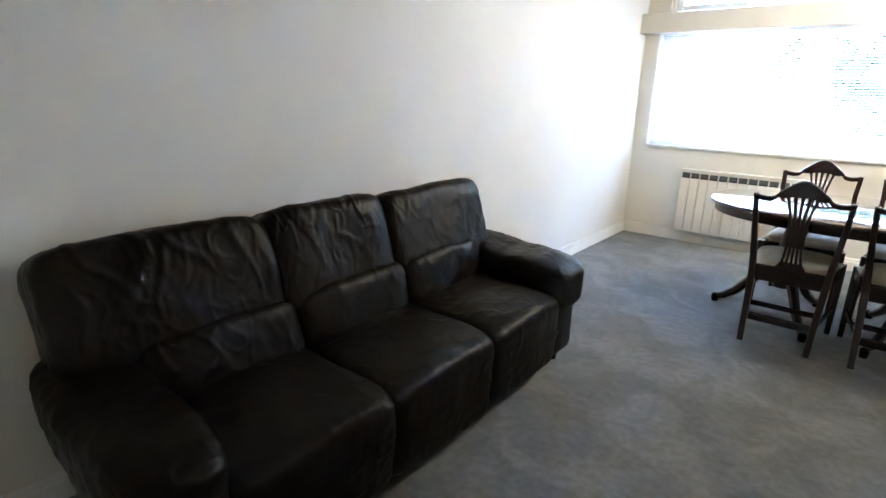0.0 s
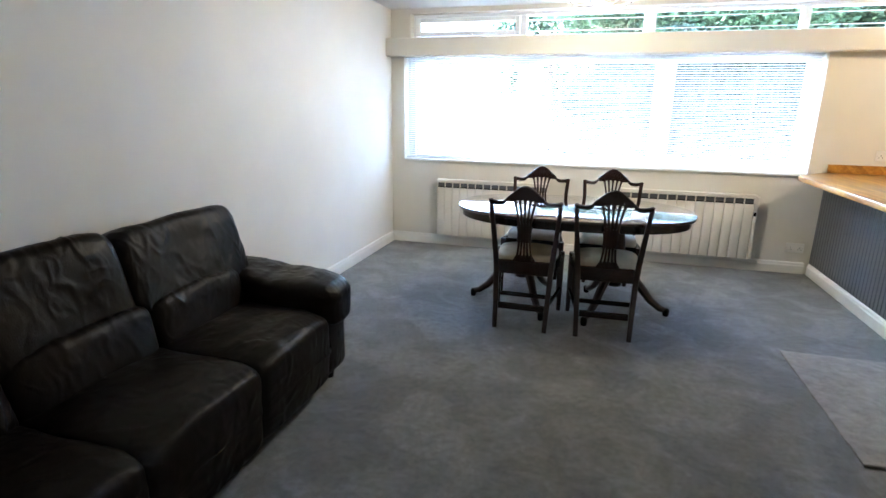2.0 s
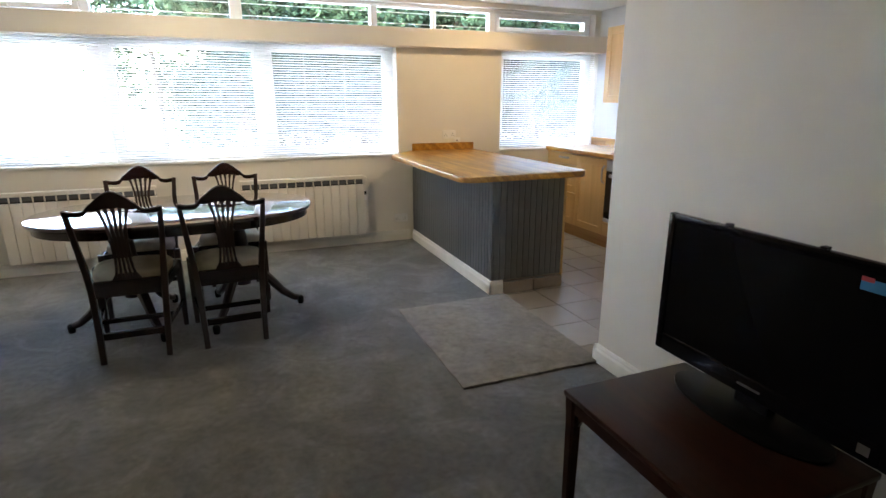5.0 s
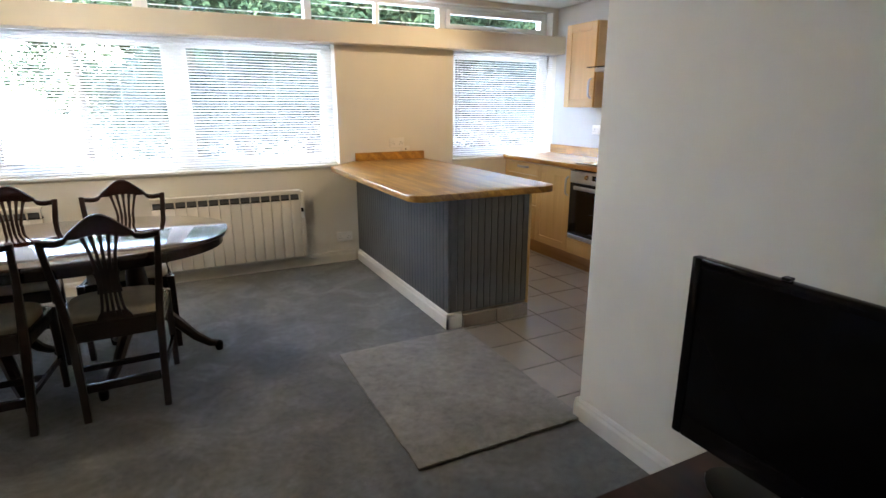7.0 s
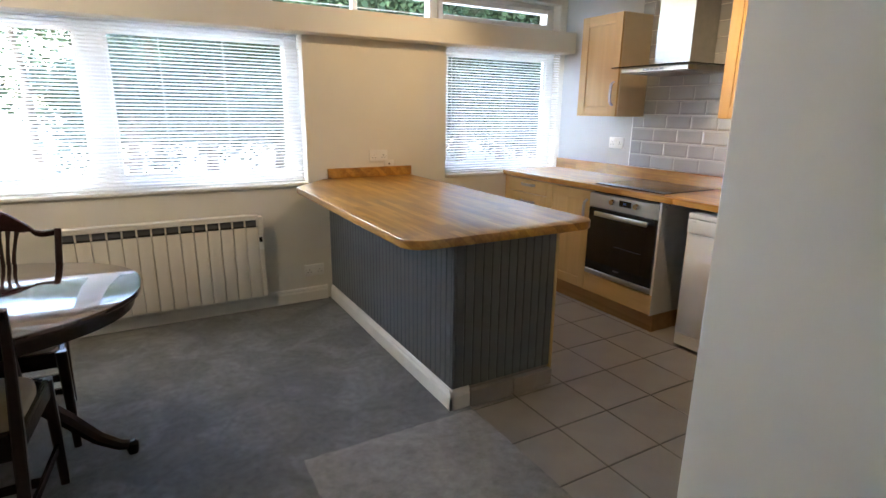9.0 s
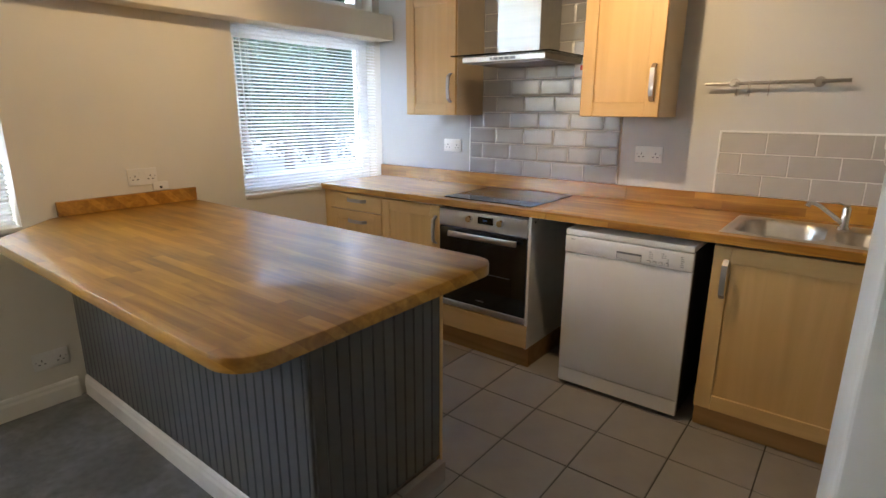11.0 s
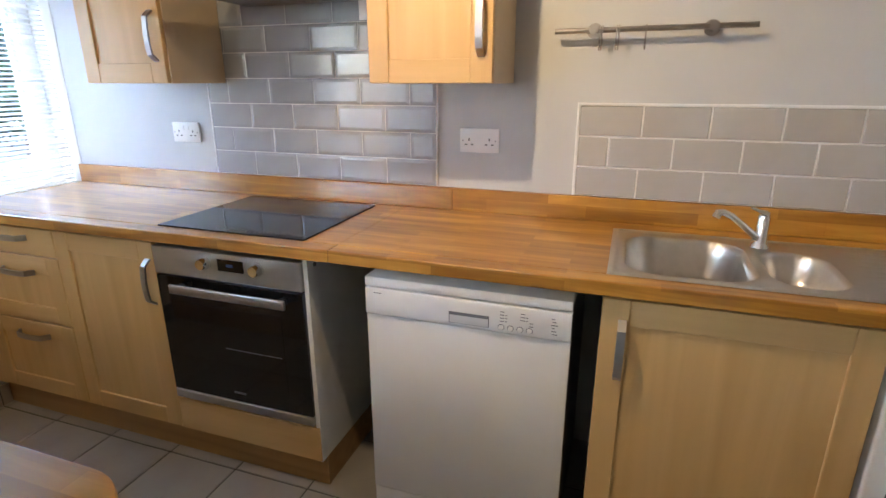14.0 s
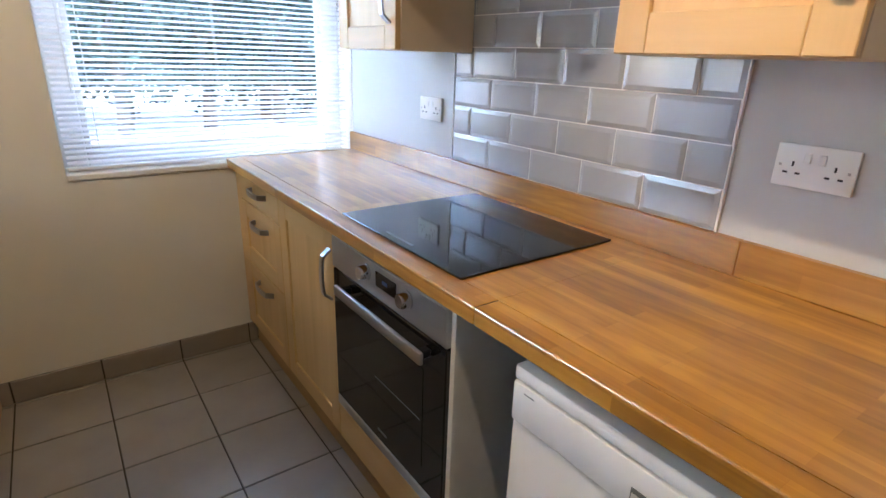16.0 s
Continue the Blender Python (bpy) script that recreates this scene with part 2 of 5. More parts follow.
GROUT = material("dark floor grout", (0.055, 0.049, 0.044), 0.9, vary=0.2, scale=20)
WALL_TILE = material("pale grey glazed tile", (0.37, 0.38, 0.395), 0.16, spec=0.5, vary=0.03, scale=9, by_piece=0.035, bump=0.02, bump_scale=14)
MATT_TILE = material("grey satin tile", (0.47, 0.455, 0.43), 0.2, vary=0.03, scale=9, by_piece=0.03)
WALL_GROUT = material("white wall grout", (0.80, 0.79, 0.76), 0.8, vary=0.05, scale=30)
STEEL = material("brushed steel", (0.47, 0.46, 0.44), 0.36, metal=1.0, vary=0.07, scale=30, stretch=(1, 0.05, 1), rough_vary=0.05)
SINK_STEEL = material("polished sink steel", (0.60, 0.575, 0.54), 0.32, metal=1.0, vary=0.05, scale=40, rough_vary=0.04)
CHROME = material("chrome", (0.78, 0.78, 0.78), 0.1, metal=1.0)
RAIL_STEEL = material("dull steel rail", (0.38, 0.36, 0.34), 0.28, metal=1.0, vary=0.08, scale=40)
SATIN = material("satin nickel handle", (0.46, 0.44, 0.42), 0.36, metal=1.0)
BLACK_GLASS = material("black glass", (0.006, 0.006, 0.007), 0.06, vary=0.2, scale=4)
OVEN_GLASS = material("black oven glass", (0.008, 0.008, 0.009), 0.05)
BLACK_PLASTIC = material("black plastic", (0.007, 0.007, 0.008), 0.3, spec=0.14, vary=0.2, scale=10)
BEZEL = material("glossy black bezel", (0.003, 0.003, 0.004), 0.15, spec=0.13)
SCREEN = material("dark screen", (0.003, 0.003, 0.004), 0.22, spec=0.09)
GLASS = glass_material("window glass")
HOOD_GLASS = glass_material("smoked hood glass", (0.55, 0.60, 0.58))
BULB = glow("lit bulb", (1.0, 0.78, 0.5), 1.2)
RADIATOR = material("cream radiator enamel", (0.74, 0.71, 0.64), 0.35, vary=0.03, scale=4)
LEAF = material("green leaves", (0.036, 0.058, 0.027), 0.9, spec=0.1, vary=0.6, scale=2.2)
LEAF_BLUE = material("grey green leaves", (0.037, 0.054, 0.045), 0.9, spec=0.1, vary=0.4, scale=3.0)
BARK = material("bark", (0.10, 0.075, 0.055), 0.9, vary=0.3, scale=12, bump=0.8, bump_scale=40)
HEDGE = material("far dark foliage", (0.06, 0.09, 0.06), 0.9, vary=0.7, scale=1.4, bump=1.0, bump_scale=4)
PAVING = material("pale paving", (0.62, 0.61, 0.58), 0.9, vary=0.1, scale=2)
STICKER_BLUE = material("blue sticker", (0.05, 0.22, 0.45), 0.4)
STICKER_RED = material("red sticker", (0.5, 0.04, 0.04), 0.4)
RED_ROCKER = material("red switch rocker", (0.55, 0.03, 0.02), 0.35)

# ---- building helpers ----


def box(bm, x0, x1, y0, y1, z0, z1, bevel=0.0, seg=1):
    vs = [bm.verts.new((x, y, z)) for z in (z0, z1) for y in (y0, y1) for x in (x0, x1)]
    fs = [bm.faces.new([vs[i] for i in f]) for f in ((0, 2, 3, 1), (4, 5, 7, 6), (0, 1, 5, 4), (2, 6, 7, 3), (0, 4, 6, 2), (1, 3, 7, 5))]
    if bevel:
        es = {e for f in fs for e in f.edges}
        bmesh.ops.bevel(bm, geom=list(es), offset=bevel, segments=seg, affect="EDGES", profile=0.5)
    return bm


def sweep(bm, path, sections, cap=True):
    """Joins sections (lists of points, all of one length) into a skin. path is unused when the sections are given in place."""
    rings = [[bm.verts.new(p) for p in s] for s in sections]
    n = len(rings[0])
    for a, b in zip(rings, rings[1:]):
        for i in range(n):
            bm.faces.new((a[i], a[(i + 1) % n], b[(i + 1) % n], b[i]))
    if cap:
        bm.faces.new(rings[0][::-1])
        bm.faces.new(rings[-1])
    return bm


def tube(bm, points, radii, sides=10):
    """A round bar through the points."""
    pts = [Vector(p) for p in points]
    if not isinstance(radii, (list, tuple)):
        radii = [radii] * len(pts)
    secs = []
    for i, p in enumerate(pts):
        d = (pts[min(i + 1, len(pts) - 1)] - pts[max(i - 1, 0)]).normalized()
        side = d.cross(Vector((0, 0, 1))) if abs(d.z) < 0.9 else d.cross(Vector((1, 0, 0)))
        side.normalize()
        up = side.cross(d)
        secs.append([p + radii[i] * (math.cos(a) * side + math.sin(a) * up) for a in [2 * math.pi * k / sides for k in range(sides)]])
    return sweep(bm, None, secs)


def bar(bm, points, widths, depths):
    """A rectangular bar through the points: widths along x (or y where the bar runs in x), depths across."""
    pts = [Vector(p) for p in points]
    secs = []
    for i, p in enumerate(pts):
        d = (pts[min(i + 1, len(pts) - 1)] - pts[max(i - 1, 0)]).normalized()
        a = Vector((1, 0, 0)) if abs(d.x) < 0.75 else Vector((0, 1, 0))
        a = (a - d * a.dot(d)).normalized()
        c = d.cross(a)
        w, h = widths[i] / 2, depths[i] / 2
        k = 0.28
        secs.append([p + a * u * w + c * v * h for u, v in ((-1, -1 + k), (-1 + k, -1), (1 - k, -1), (1, -1 + k), (1, 1 - k), (1 - k, 1), (-1 + k, 1), (-1, 1 - k))])
    return sweep(bm, None, secs)


def outline(bm, pts, z0, z1, bevel=0.0, seg=2):
    """A flat outline (x, y) given height, with rounded top and bottom rims."""
    lo = [bm.verts.new((x, y, z0)) for x, y in pts]
    face = bm.faces.new(lo)
    r = bmesh.ops.extrude_face_region(bm, geom=[face])
    up = [v for v in r["geom"] if isinstance(v, bmesh.types.BMVert)]
    for v in up:
        v.co.z = z1
    bm.normal_update()
    if bevel:
        es = [e for e in bm.edges if abs(e.verts[0].co.z - e.verts[1].co.z) < 1e-6]
        bmesh.ops.bevel(bm, geom=es, offset=bevel, segments=seg, affect="EDGES", profile=0.5)
    return bm


def lathe(bm, at, rings, sides=20):
    """Turned round the upright axis at (x, y): rings of (radius, z)."""
    return sweep(bm, None, [[(at[0] + r * math.cos(2 * math.pi * k / sides), at[1] + r * math.sin(2 * math.pi * k / sides), z) for k in range(sides)] for r, z in rings])


def mesh_of(name, bm, mat, smooth=False):
    bmesh.ops.recalc_face_normals(bm, faces=bm.faces)
    me = bpy.data.meshes.new(name)
    bm.to_mesh(me)
    bm.free()
    me.materials.append(mat)
    if smooth:
        me.shade_smooth()
        me.set_sharp_from_angle(angle=radians(smooth if smooth is not True else 40))
    return me


def base_of(ob):
    while ob.parent:
        ob = ob.parent
    return ob.location.copy()


def part(name, bm, mat, parent, label="", smooth=False):
    """One mesh, written in the room's coordinates, under a thing or a part."""
    bmesh.ops.translate(bm, vec=-base_of(parent), verts=bm.verts)
    ob = new(name, mesh_of(name, bm, mat, smooth))
    ob.parent = parent
    if label:
        ob["label"] = label
    return ob


def piece(name, me, parent, at, turn=0.0):
    ob = new(name, me)
    ob.parent = parent
    ob.location = Vector(at) - base_of(parent)
    ob.rotation_euler = (0, 0, turn)
    return ob


def thing(name, at, label, category, group="", kind=""):
    ob = new(name)
    ob.empty_display_size = 0.1
    ob.location = at
    return tagged(ob, label, category, group, kind)


def solid(name, bm, mat, label, category, kind="structure", smooth=False, group=""):
    return tagged(new(name, mesh_of(name, bm, mat, smooth)), label, category, group, kind)


B = bmesh.new

# ---- the shell of the room ----
K = 6.09          # face of the kitchen's long wall
CEIL_Z = 2.34
SOUTH = -6.4
STUB_X, STUB_Y, STUB_W = 3.974, -3.0, 0.666
WEST = -0.085     # face of the sofa wall

bm = B()
box(bm, -0.3, 6.3, 0, 0.28, -0.1, 0.88)
box(bm, -0.3, 0.05, 0, 0.28, 0.88, 1.94)
box(bm, 3.757, 4.885, 0, 0.28, 0.88, 1.94)
box(bm, 6.088, 6.3, 0, 0.28, 0.88, 1.94)
box(bm, -0.3, 6.3, 0, 0.28, 1.94, 2.06)
box(bm, -0.3, 0.12, 0, 0.28, 2.06, 2.295)
box(bm, 6.02, 6.3, 0, 0.28, 2.06, 2.295)
box(bm, -0.3, 6.3, 0, 0.28, 2.295, 2.5)
solid("wall_north", bm, PLASTER, "off-white painted window wall with two blinds", "wall")

solid("wall_west", box(B(), -0.3, WEST, SOUTH, 0, -0.1, 2.5), PLASTER, "plain off-white plaster wall behind the sofa", "wall")
solid("wall_east", box(B(), K, K + 0.2, -4.2, 0, -0.1, 2.5), KITCHEN_WALL, "pale off-white painted kitchen wall behind the hob and sink", "wall")
solid("wall_south", box(B(), -0.3, STUB_X + STUB_W, SOUTH - 0.2, SOUTH, -0.1, 2.5), PLASTER, "plain off-white wall closing the lounge", "wall")
solid("wall_stub", box(B(), STUB_X, STUB_X + STUB_W, SOUTH, STUB_Y, -0.1, 2.5, 0.006, 2), PLASTER, "thick white partition wall between lounge and kitchen", "wall")
solid("wall_kitchen_end", box(B(), STUB_X + STUB_W + 0.002, K + 0.2, -4.4, -4.2, -0.1, 2.5), PLASTER, "plain wall closing the kitchen", "wall")
solid("ceiling", box(B(), -0.3, 6.3, SOUTH - 0.2, 0.28, CEIL_Z, CEIL_Z + 0.1), CEIL, "plain white painted ceiling", "ceiling")
solid("floor", box(B(), -0.2, 3.985, SOUTH, 0.0, -0.1, 0.0), CARPET, "mottled grey cut-pile fitted carpet", "carpet")
kitchen_floor = solid("floor_kitchen", box(B(), 3.985, K, -4.2, 0.0, -0.1, -0.004), GROUT, "beige square floor tiles with dark grout", "tiled floor")

# boxed beam over the windows
solid("trim_pelmet", box(B(), WEST, 6.078, -0.15, 0.0, 1.892, 2.056, 0.004, 1), PLASTER, "long off-white boxed pelmet above the windows", "pelmet")


def skirting(name, a, b, out, label, height=0.105):
    """A moulded white skirting board from a to b; out is the side of the room."""
    a, b, o = Vector((*a, 0)), Vector((*b, 0)), Vector((*out, 0))
    prof = [(0, 0), (0.017, 0), (0.017, height - 0.035), (0.012, height - 0.022), (0.012, height - 0.012), (0.007, height - 0.002), (0, height)]
    bm = B()
    sweep(bm, None, [[p + o * u + Vector((0, 0, z)) for u, z in prof] for p in (a, b)])
    return solid(name, bm, GLOSS, label, "skirting board")


skirting("baseboard_west", (WEST, SOUTH), (WEST, -0.019), (1, 0), "white gloss moulded skirting board along plaster wall")
skirting("baseboard_north", (WEST, 0), (3.86, 0), (0, -1), "white gloss skirting board under the radiators")
skirting("baseboard_peninsula", (3.898, -0.02), (3.898, -1.847), (-1, 0), "white gloss skirting board along slate panelling")
skirting("baseboard_peninsula_return", (3.881, -1.83), (3.992, -1.83), (0, -1), "short white skirting return at panelled corner")
skirting("baseboard_stub", (STUB_X, SOUTH), (STUB_X, STUB_Y - 0.001), (-1, 0), "white gloss skirting board along the partition")
skirting("baseboard_stub_end", (STUB_X - 0.017, STUB_Y), (STUB_X + STUB_W, STUB_Y), (0, 1), "white skirting at the end of the partition")


# ---- windows ----
def pane(name, x0, x1, z0, z1, y, parent):
    ob = part(name, box(B(), x0, x1, y, y + 0.006, z0, z1), GLASS, parent)
    ob.visible_shadow = False
    return ob


def frame_ring(bm, x0, x1, z0, z1, y0, y1, w, bevel=0.006):
    box(bm, x0, x0 + w, y0, y1, z0, z1, bevel, 2)
    box(bm, x1 - w, x1, y0, y1, z0, z1, bevel, 2)
    box(bm, x0 + w, x1 - w, y0, y1, z0, z0 + w, bevel, 2)
    box(bm, x0 + w, x1 - w, y0, y1, z1 - w, z1, bevel, 2)
    return bm


def window(name, x0, x1, z0, z1, splits, label):
    w = thing(name, ((x0 + x1) / 2, 0.16, z0), label, "window", kind="structure")
    part("window_frame", frame_ring(B(), x0, x1, z0, z1, 0.14, 0.21, 0.085), UPVC, w)
    edges = [x0 + 0.085]
    for a, b in splits:
        part("mullion", box(B(), a, b, 0.14, 0.21, z0 + 0.085, z1 - 0.085, 0.006, 2), UPVC, w)
        edges += [a, b]
    edges.append(x1 - 0.085)
    for a, b in zip(edges[::2], edges[1::2]):
        pane("pane", a - 0.005, b + 0.005, z0 + 0.08, z1 - 0.08, 0.172, w)
        part("glazing_bead", frame_ring(B(), a, b, z0 + 0.085, z1 - 0.085, 0.15, 0.171, 0.022, 0.004), UPVC, w)
    return w


win = window("window_1", 0.05, 3.757, 0.88, 1.94, [(1.20, 1.345), (2.465, 2.60)], "wide white plastic window of three lights behind blinds")
part("window_sill", box(B(), 0.05, 3.757, -0.02, 0.139, 0.872, 0.894, 0.005, 2), GLOSS, win, "white gloss window board")
win = window("window_2", 4.885, 6.088, 0.88, 1.94, [], "white plastic kitchen window behind a blind")
part("window_sill", box(B(), 4.885, 6.088, -0.012, 0.139, 0.872, 0.896, 0.005, 2), GLOSS, win, "white gloss window board")

tr = thing("window_3", (3.07, 0.16, 2.06), "long strip of clear white-framed transom lights under ceiling", "window", kind="structure")
part("window_frame", frame_ring(B(), 0.12, 6.02, 2.06, 2.295, 0.10, 0.19, 0.03), UPVC, tr)
lights = [(0.15, 1.19, True), (1.25, 2.30, False), (2.40, 3.545, False), (3.605, 4.79, False), (4.855, 5.985, True)]
for (a, b, _), (c, d, _) in zip(lights, lights[1:]):
    part("mullion", box(B(), b, c, 0.10, 0.19, 2.09, 2.265, 0.005, 2), UPVC, tr)
part("mullion", box(B(), 4.17, 4.21, 0.12, 0.18, 2.09, 2.265, 0.004, 1), UPVC, tr, "slim white glazing bar")
for a, b, opens in lights:
    if opens:
        s = part("sash", frame_ring(B(), a + 0.004, b - 0.004, 2.094, 2.261, 0.085, 0.15, 0.042), UPVC, tr, "top-hung opening sash")
        part("sash_handle", box(B(), (a + b) / 2 - 0.06, (a + b) / 2 + 0.06, 0.062, 0.085, 2.098, 2.116, 0.004, 2), WHITE_PLASTIC, s)
        pane("pane", a + 0.04, b - 0.04, 2.13, 2.225, 0.12, tr)
    else:
        pane("pane", a - 0.003, b + 0.003, 2.085, 2.27, 0.145, tr)
        for z in (2.124, 2.222):
            part("louvre_edge", box(B(), a, b, 0.133, 0.144, z - 0.0028, z + 0.0028), UPVC, tr, "pale edge of a glass louvre blade")


# ---- venetian blinds ----
def slat_mesh(length):
    """A thin bowed slat, 25 mm wide."""
    top = []
    for k in range(5):
        u = -1 + k / 2
        top.append((u * 0.0125, 0.0022 * (1 - u * u)))
    prof = top + [(y, z - 0.0006) for y, z in reversed(top)]
    bm = B()
    sweep(bm, None, [[(x, y, z) for y, z in prof] for x in (-length / 2, length / 2)])
    return mesh_of("slat", bm, SLAT, 60)


def blind(x0, x1, tilt, cords, label):
    y = 0.055
    ob = thing("venetian_blind", ((x0 + x1) / 2, y, 0.9), label, "blind", "venetian blinds")
    part("headrail", box(B(), x0, x1, y - 0.015, y + 0.015, 1.895, 1.925, 0.003, 1), UPVC, ob)
    part("bottom_rail", box(B(), x0, x1, y - 0.013, y + 0.013, 0.899, 0.913, 0.004, 2), UPVC, ob)
    me = slat_mesh(x1 - x0 - 0.006)
    n = 46
    for i in range(n):
        z = 0.93 + i * (1.885 - 0.93) / (n - 1)
        s = piece("slat", me, ob, ((x0 + x1) / 2, y, z))
        s.rotation_euler = (radians(tilt + random.uniform(-1.5, 1.5)), 0, radians(random.uniform(-0.03, 0.03)))
    for c in cords:
        cx = x0 + (x1 - x0) * c
        bm = B()
        for dy in (-0.0135, 0.0135):
            tube(bm, [(cx, y + dy, 0.91), (cx, y + dy, 1.9)], 0.0009, 5)
        part("ladder_cord", bm, SLAT, ob)
    part("tilt_wand", tube(B(), [(x0 + 0.06, y - 0.025, 1.9), (x0 + 0.062, y - 0.026, 1.2)], 0.003, 6), UPVC, ob, "clear tilting wand")
    return ob


blind(0.058, 1.285, 22, (0.08, 0.36, 0.64, 0.92), "white aluminium venetian blind with open slats in the lounge window")
blind(1.297, 3.748, 20, (0.04, 0.2, 0.35, 0.5, 0.65, 0.8, 0.96), "long white aluminium venetian blind, slats tilted open")
blind(4.893, 6.08, 20, (0.1, 0.5, 0.9), "white aluminium venetian blind in the kitchen window")


# ---- outside ----
solid("ground", box(B(), -400, 400, 0.29, 600, -0.6, -0.35), PAVING, "pale sunlit paving outside the windows", "ground")


solid("backdrop", box(B(), 1.5, 60, 27, 27.4, -0.4, 13), HEDGE, "dark belt of foliage far behind the garden", "backdrop")


def leaf_cloud(bm, centre, radius, count, size, rnd):
    """Many small leaves round a branch end, gathered in uneven clumps."""
    clumps = [Vector((rnd.gauss(0, 0.5), rnd.gauss(0, 0.5), rnd.gauss(0, 0.45))) for _ in range(14)]
    for _ in range(count):
        c = rnd.choice(clumps)
        p = Vector(centre) + Vector([(c[i] + rnd.gauss(0, 0.22)) * radius[i] for i in range(3)])
        a = Vector((rnd.gauss(0, 1), rnd.gauss(0, 1), rnd.gauss(0, 0.6))).normalized()
        b = a.cross(Vector((rnd.gauss(0, 1), rnd.gauss(0, 1), rnd.gauss(0, 1)))).normalized()
        s = size * rnd.uniform(0.6, 1.4)
        vs = [bm.verts.new(p + a * s), bm.verts.new(p + b * s * 0.45), bm.verts.new(p - a * s), bm.verts.new(p - b * s * 0.45)]
        bm.faces.new(vs)


def tree(x, y, height, spread, mat, label, seed, count=2600, size=0.09, low=0.35):
    rnd = random.Random(seed)
    t = thing("tree", (x, y, -0.35), label, "tree", "trees outside")
    bm = B()
    top = Vector((x + rnd.uniform(-0.3, 0.3), y, height * 0.8))
    tube(bm, [(x, y, -0.35), (x + 0.05, y, height * 0.25), (x + rnd.uniform(-0.2, 0.2), y, height * 0.5), tuple(top)], [0.16, 0.12, 0.08, 0.02], 9)
    ends = []
    for k in range(9):
        z = height * rnd.uniform(low, 0.8)
        a = k * 2.4 + rnd.uniform(-0.4, 0.4)
        e = Vector((x + spread * 0.7 * math.cos(a), y + spread * 0.7 * math.sin(a), z + spread * rnd.uniform(0.1, 0.4)))
        m = Vector((x, y, z)).lerp(e, 0.5) + Vector((0, 0, 0.12))
        tube(bm, [(x, y, z - 0.2), tuple(m), tuple(e)], [0.05, 0.03, 0.008], 6)
        ends.append(e)
    part("trunk", bm, BARK, t, smooth=True)
    bm = B()
    for e in ends + [top]:
        leaf_cloud(bm, e, (spread * 0.55, spread * 0.55, spread * 0.5), count // 10, size, rnd)
    part("crown", bm, mat, t)
    return t


for i, (x, y, h, s) in enumerate([(3.2, 13.5, 7.5, 2.7), (6.4, 12.6, 7.0, 2.6), (9.6, 12.2, 7.4, 2.7), (12.8, 12.8, 7.6, 2.8), (16.2, 13.8, 8.0, 2.9), (20.0, 14.5, 8.2, 3.0), (0.0, 16.5, 7.5, 2.4),
                                  (4.8, 18.0, 11.0, 4.0), (10.5, 17.5, 11.0, 4.0), (16.5, 18.5, 11.5, 4.2), (24.0, 17.0, 10.0, 3.6)]):
    tree(x, y, h, s, LEAF, "dense green garden tree beyond the pale paving", 20 + i, 17000, 0.105, 0.1)
for i in range(10):
    tree(2.6 + i * 1.75, 10.8 + 0.5 * math.sin(i * 2.1), 3.0, 1.35, LEAF_BLUE, "grey-green shrub in a row beyond the paving", 60 + i, 8000, 0.06, 0.05)

# ---- lounge: sofa ----


def rounded(n, size, power=3.2):
    """Points of a pillow-shaped block as (position, outward) on an n-step cube grid."""
    bm = B()
    bmesh.ops.create_cube(bm, size=2.0)
    bmesh.ops.subdivide_edges(bm, edges=bm.edges[:], cuts=n, use_grid_fill=True)
    for v in bm.verts:
        c = v.co
        r = (abs(c.x) ** power + abs(c.y) ** power + abs(c.z) ** power) ** (1 / power)
        v.co = Vector((c.x / r * size[0] / 2, c.y / r * size[1] / 2, c.z / r * size[2] / 2))
    return bm


def leather_block(bm_in, centre, tilt, creases, seed, crease_dir="z"):
    """Puckers the pillow with soft swells and thin creases, leans it about y and sets it at its place."""
    bm_in.normal_update()
    off = Vector((seed * 3.7, seed * 1.3, seed * 2.1))
    moves = []
    for v in bm_in.verts:
        p = v.co
        w2 = noise.noise(p * 4.5 + off)
        warp = Vector((w2, noise.noise(p * 6 - off), 0.4 * w2)) * 0.7
        q = (Vector((p.x * 5, p.y * 12, p.z * 5)) if crease_dir == "z" else Vector((p.x * 9, p.y * 5, p.z * 8))) + off + warp
        fold = max(0.0, 1 - 3.6 * abs(noise.noise(q)))
        fine = max(0.0, 1 - 5 * abs(noise.noise(q * 1.9 + Vector((3, 7, 1)))))
        mask = min(1.0, max(0.15, 0.65 + 1.2 * noise.noise(p * 3.1 + off * 2)))
        moves.append(v.normal * (creases * mask * (0.75 * fold * fold * (3 - 2 * fold) + 0.35 * fine * fine * (3 - 2 * fine)) + 0.011 * w2))
    rot = Matrix.Rotation(radians(tilt), 4, "Y")
    for v, d in zip(bm_in.verts, moves):
        v.co = rot @ (v.co + d) + Vector(centre)
    return bm_in


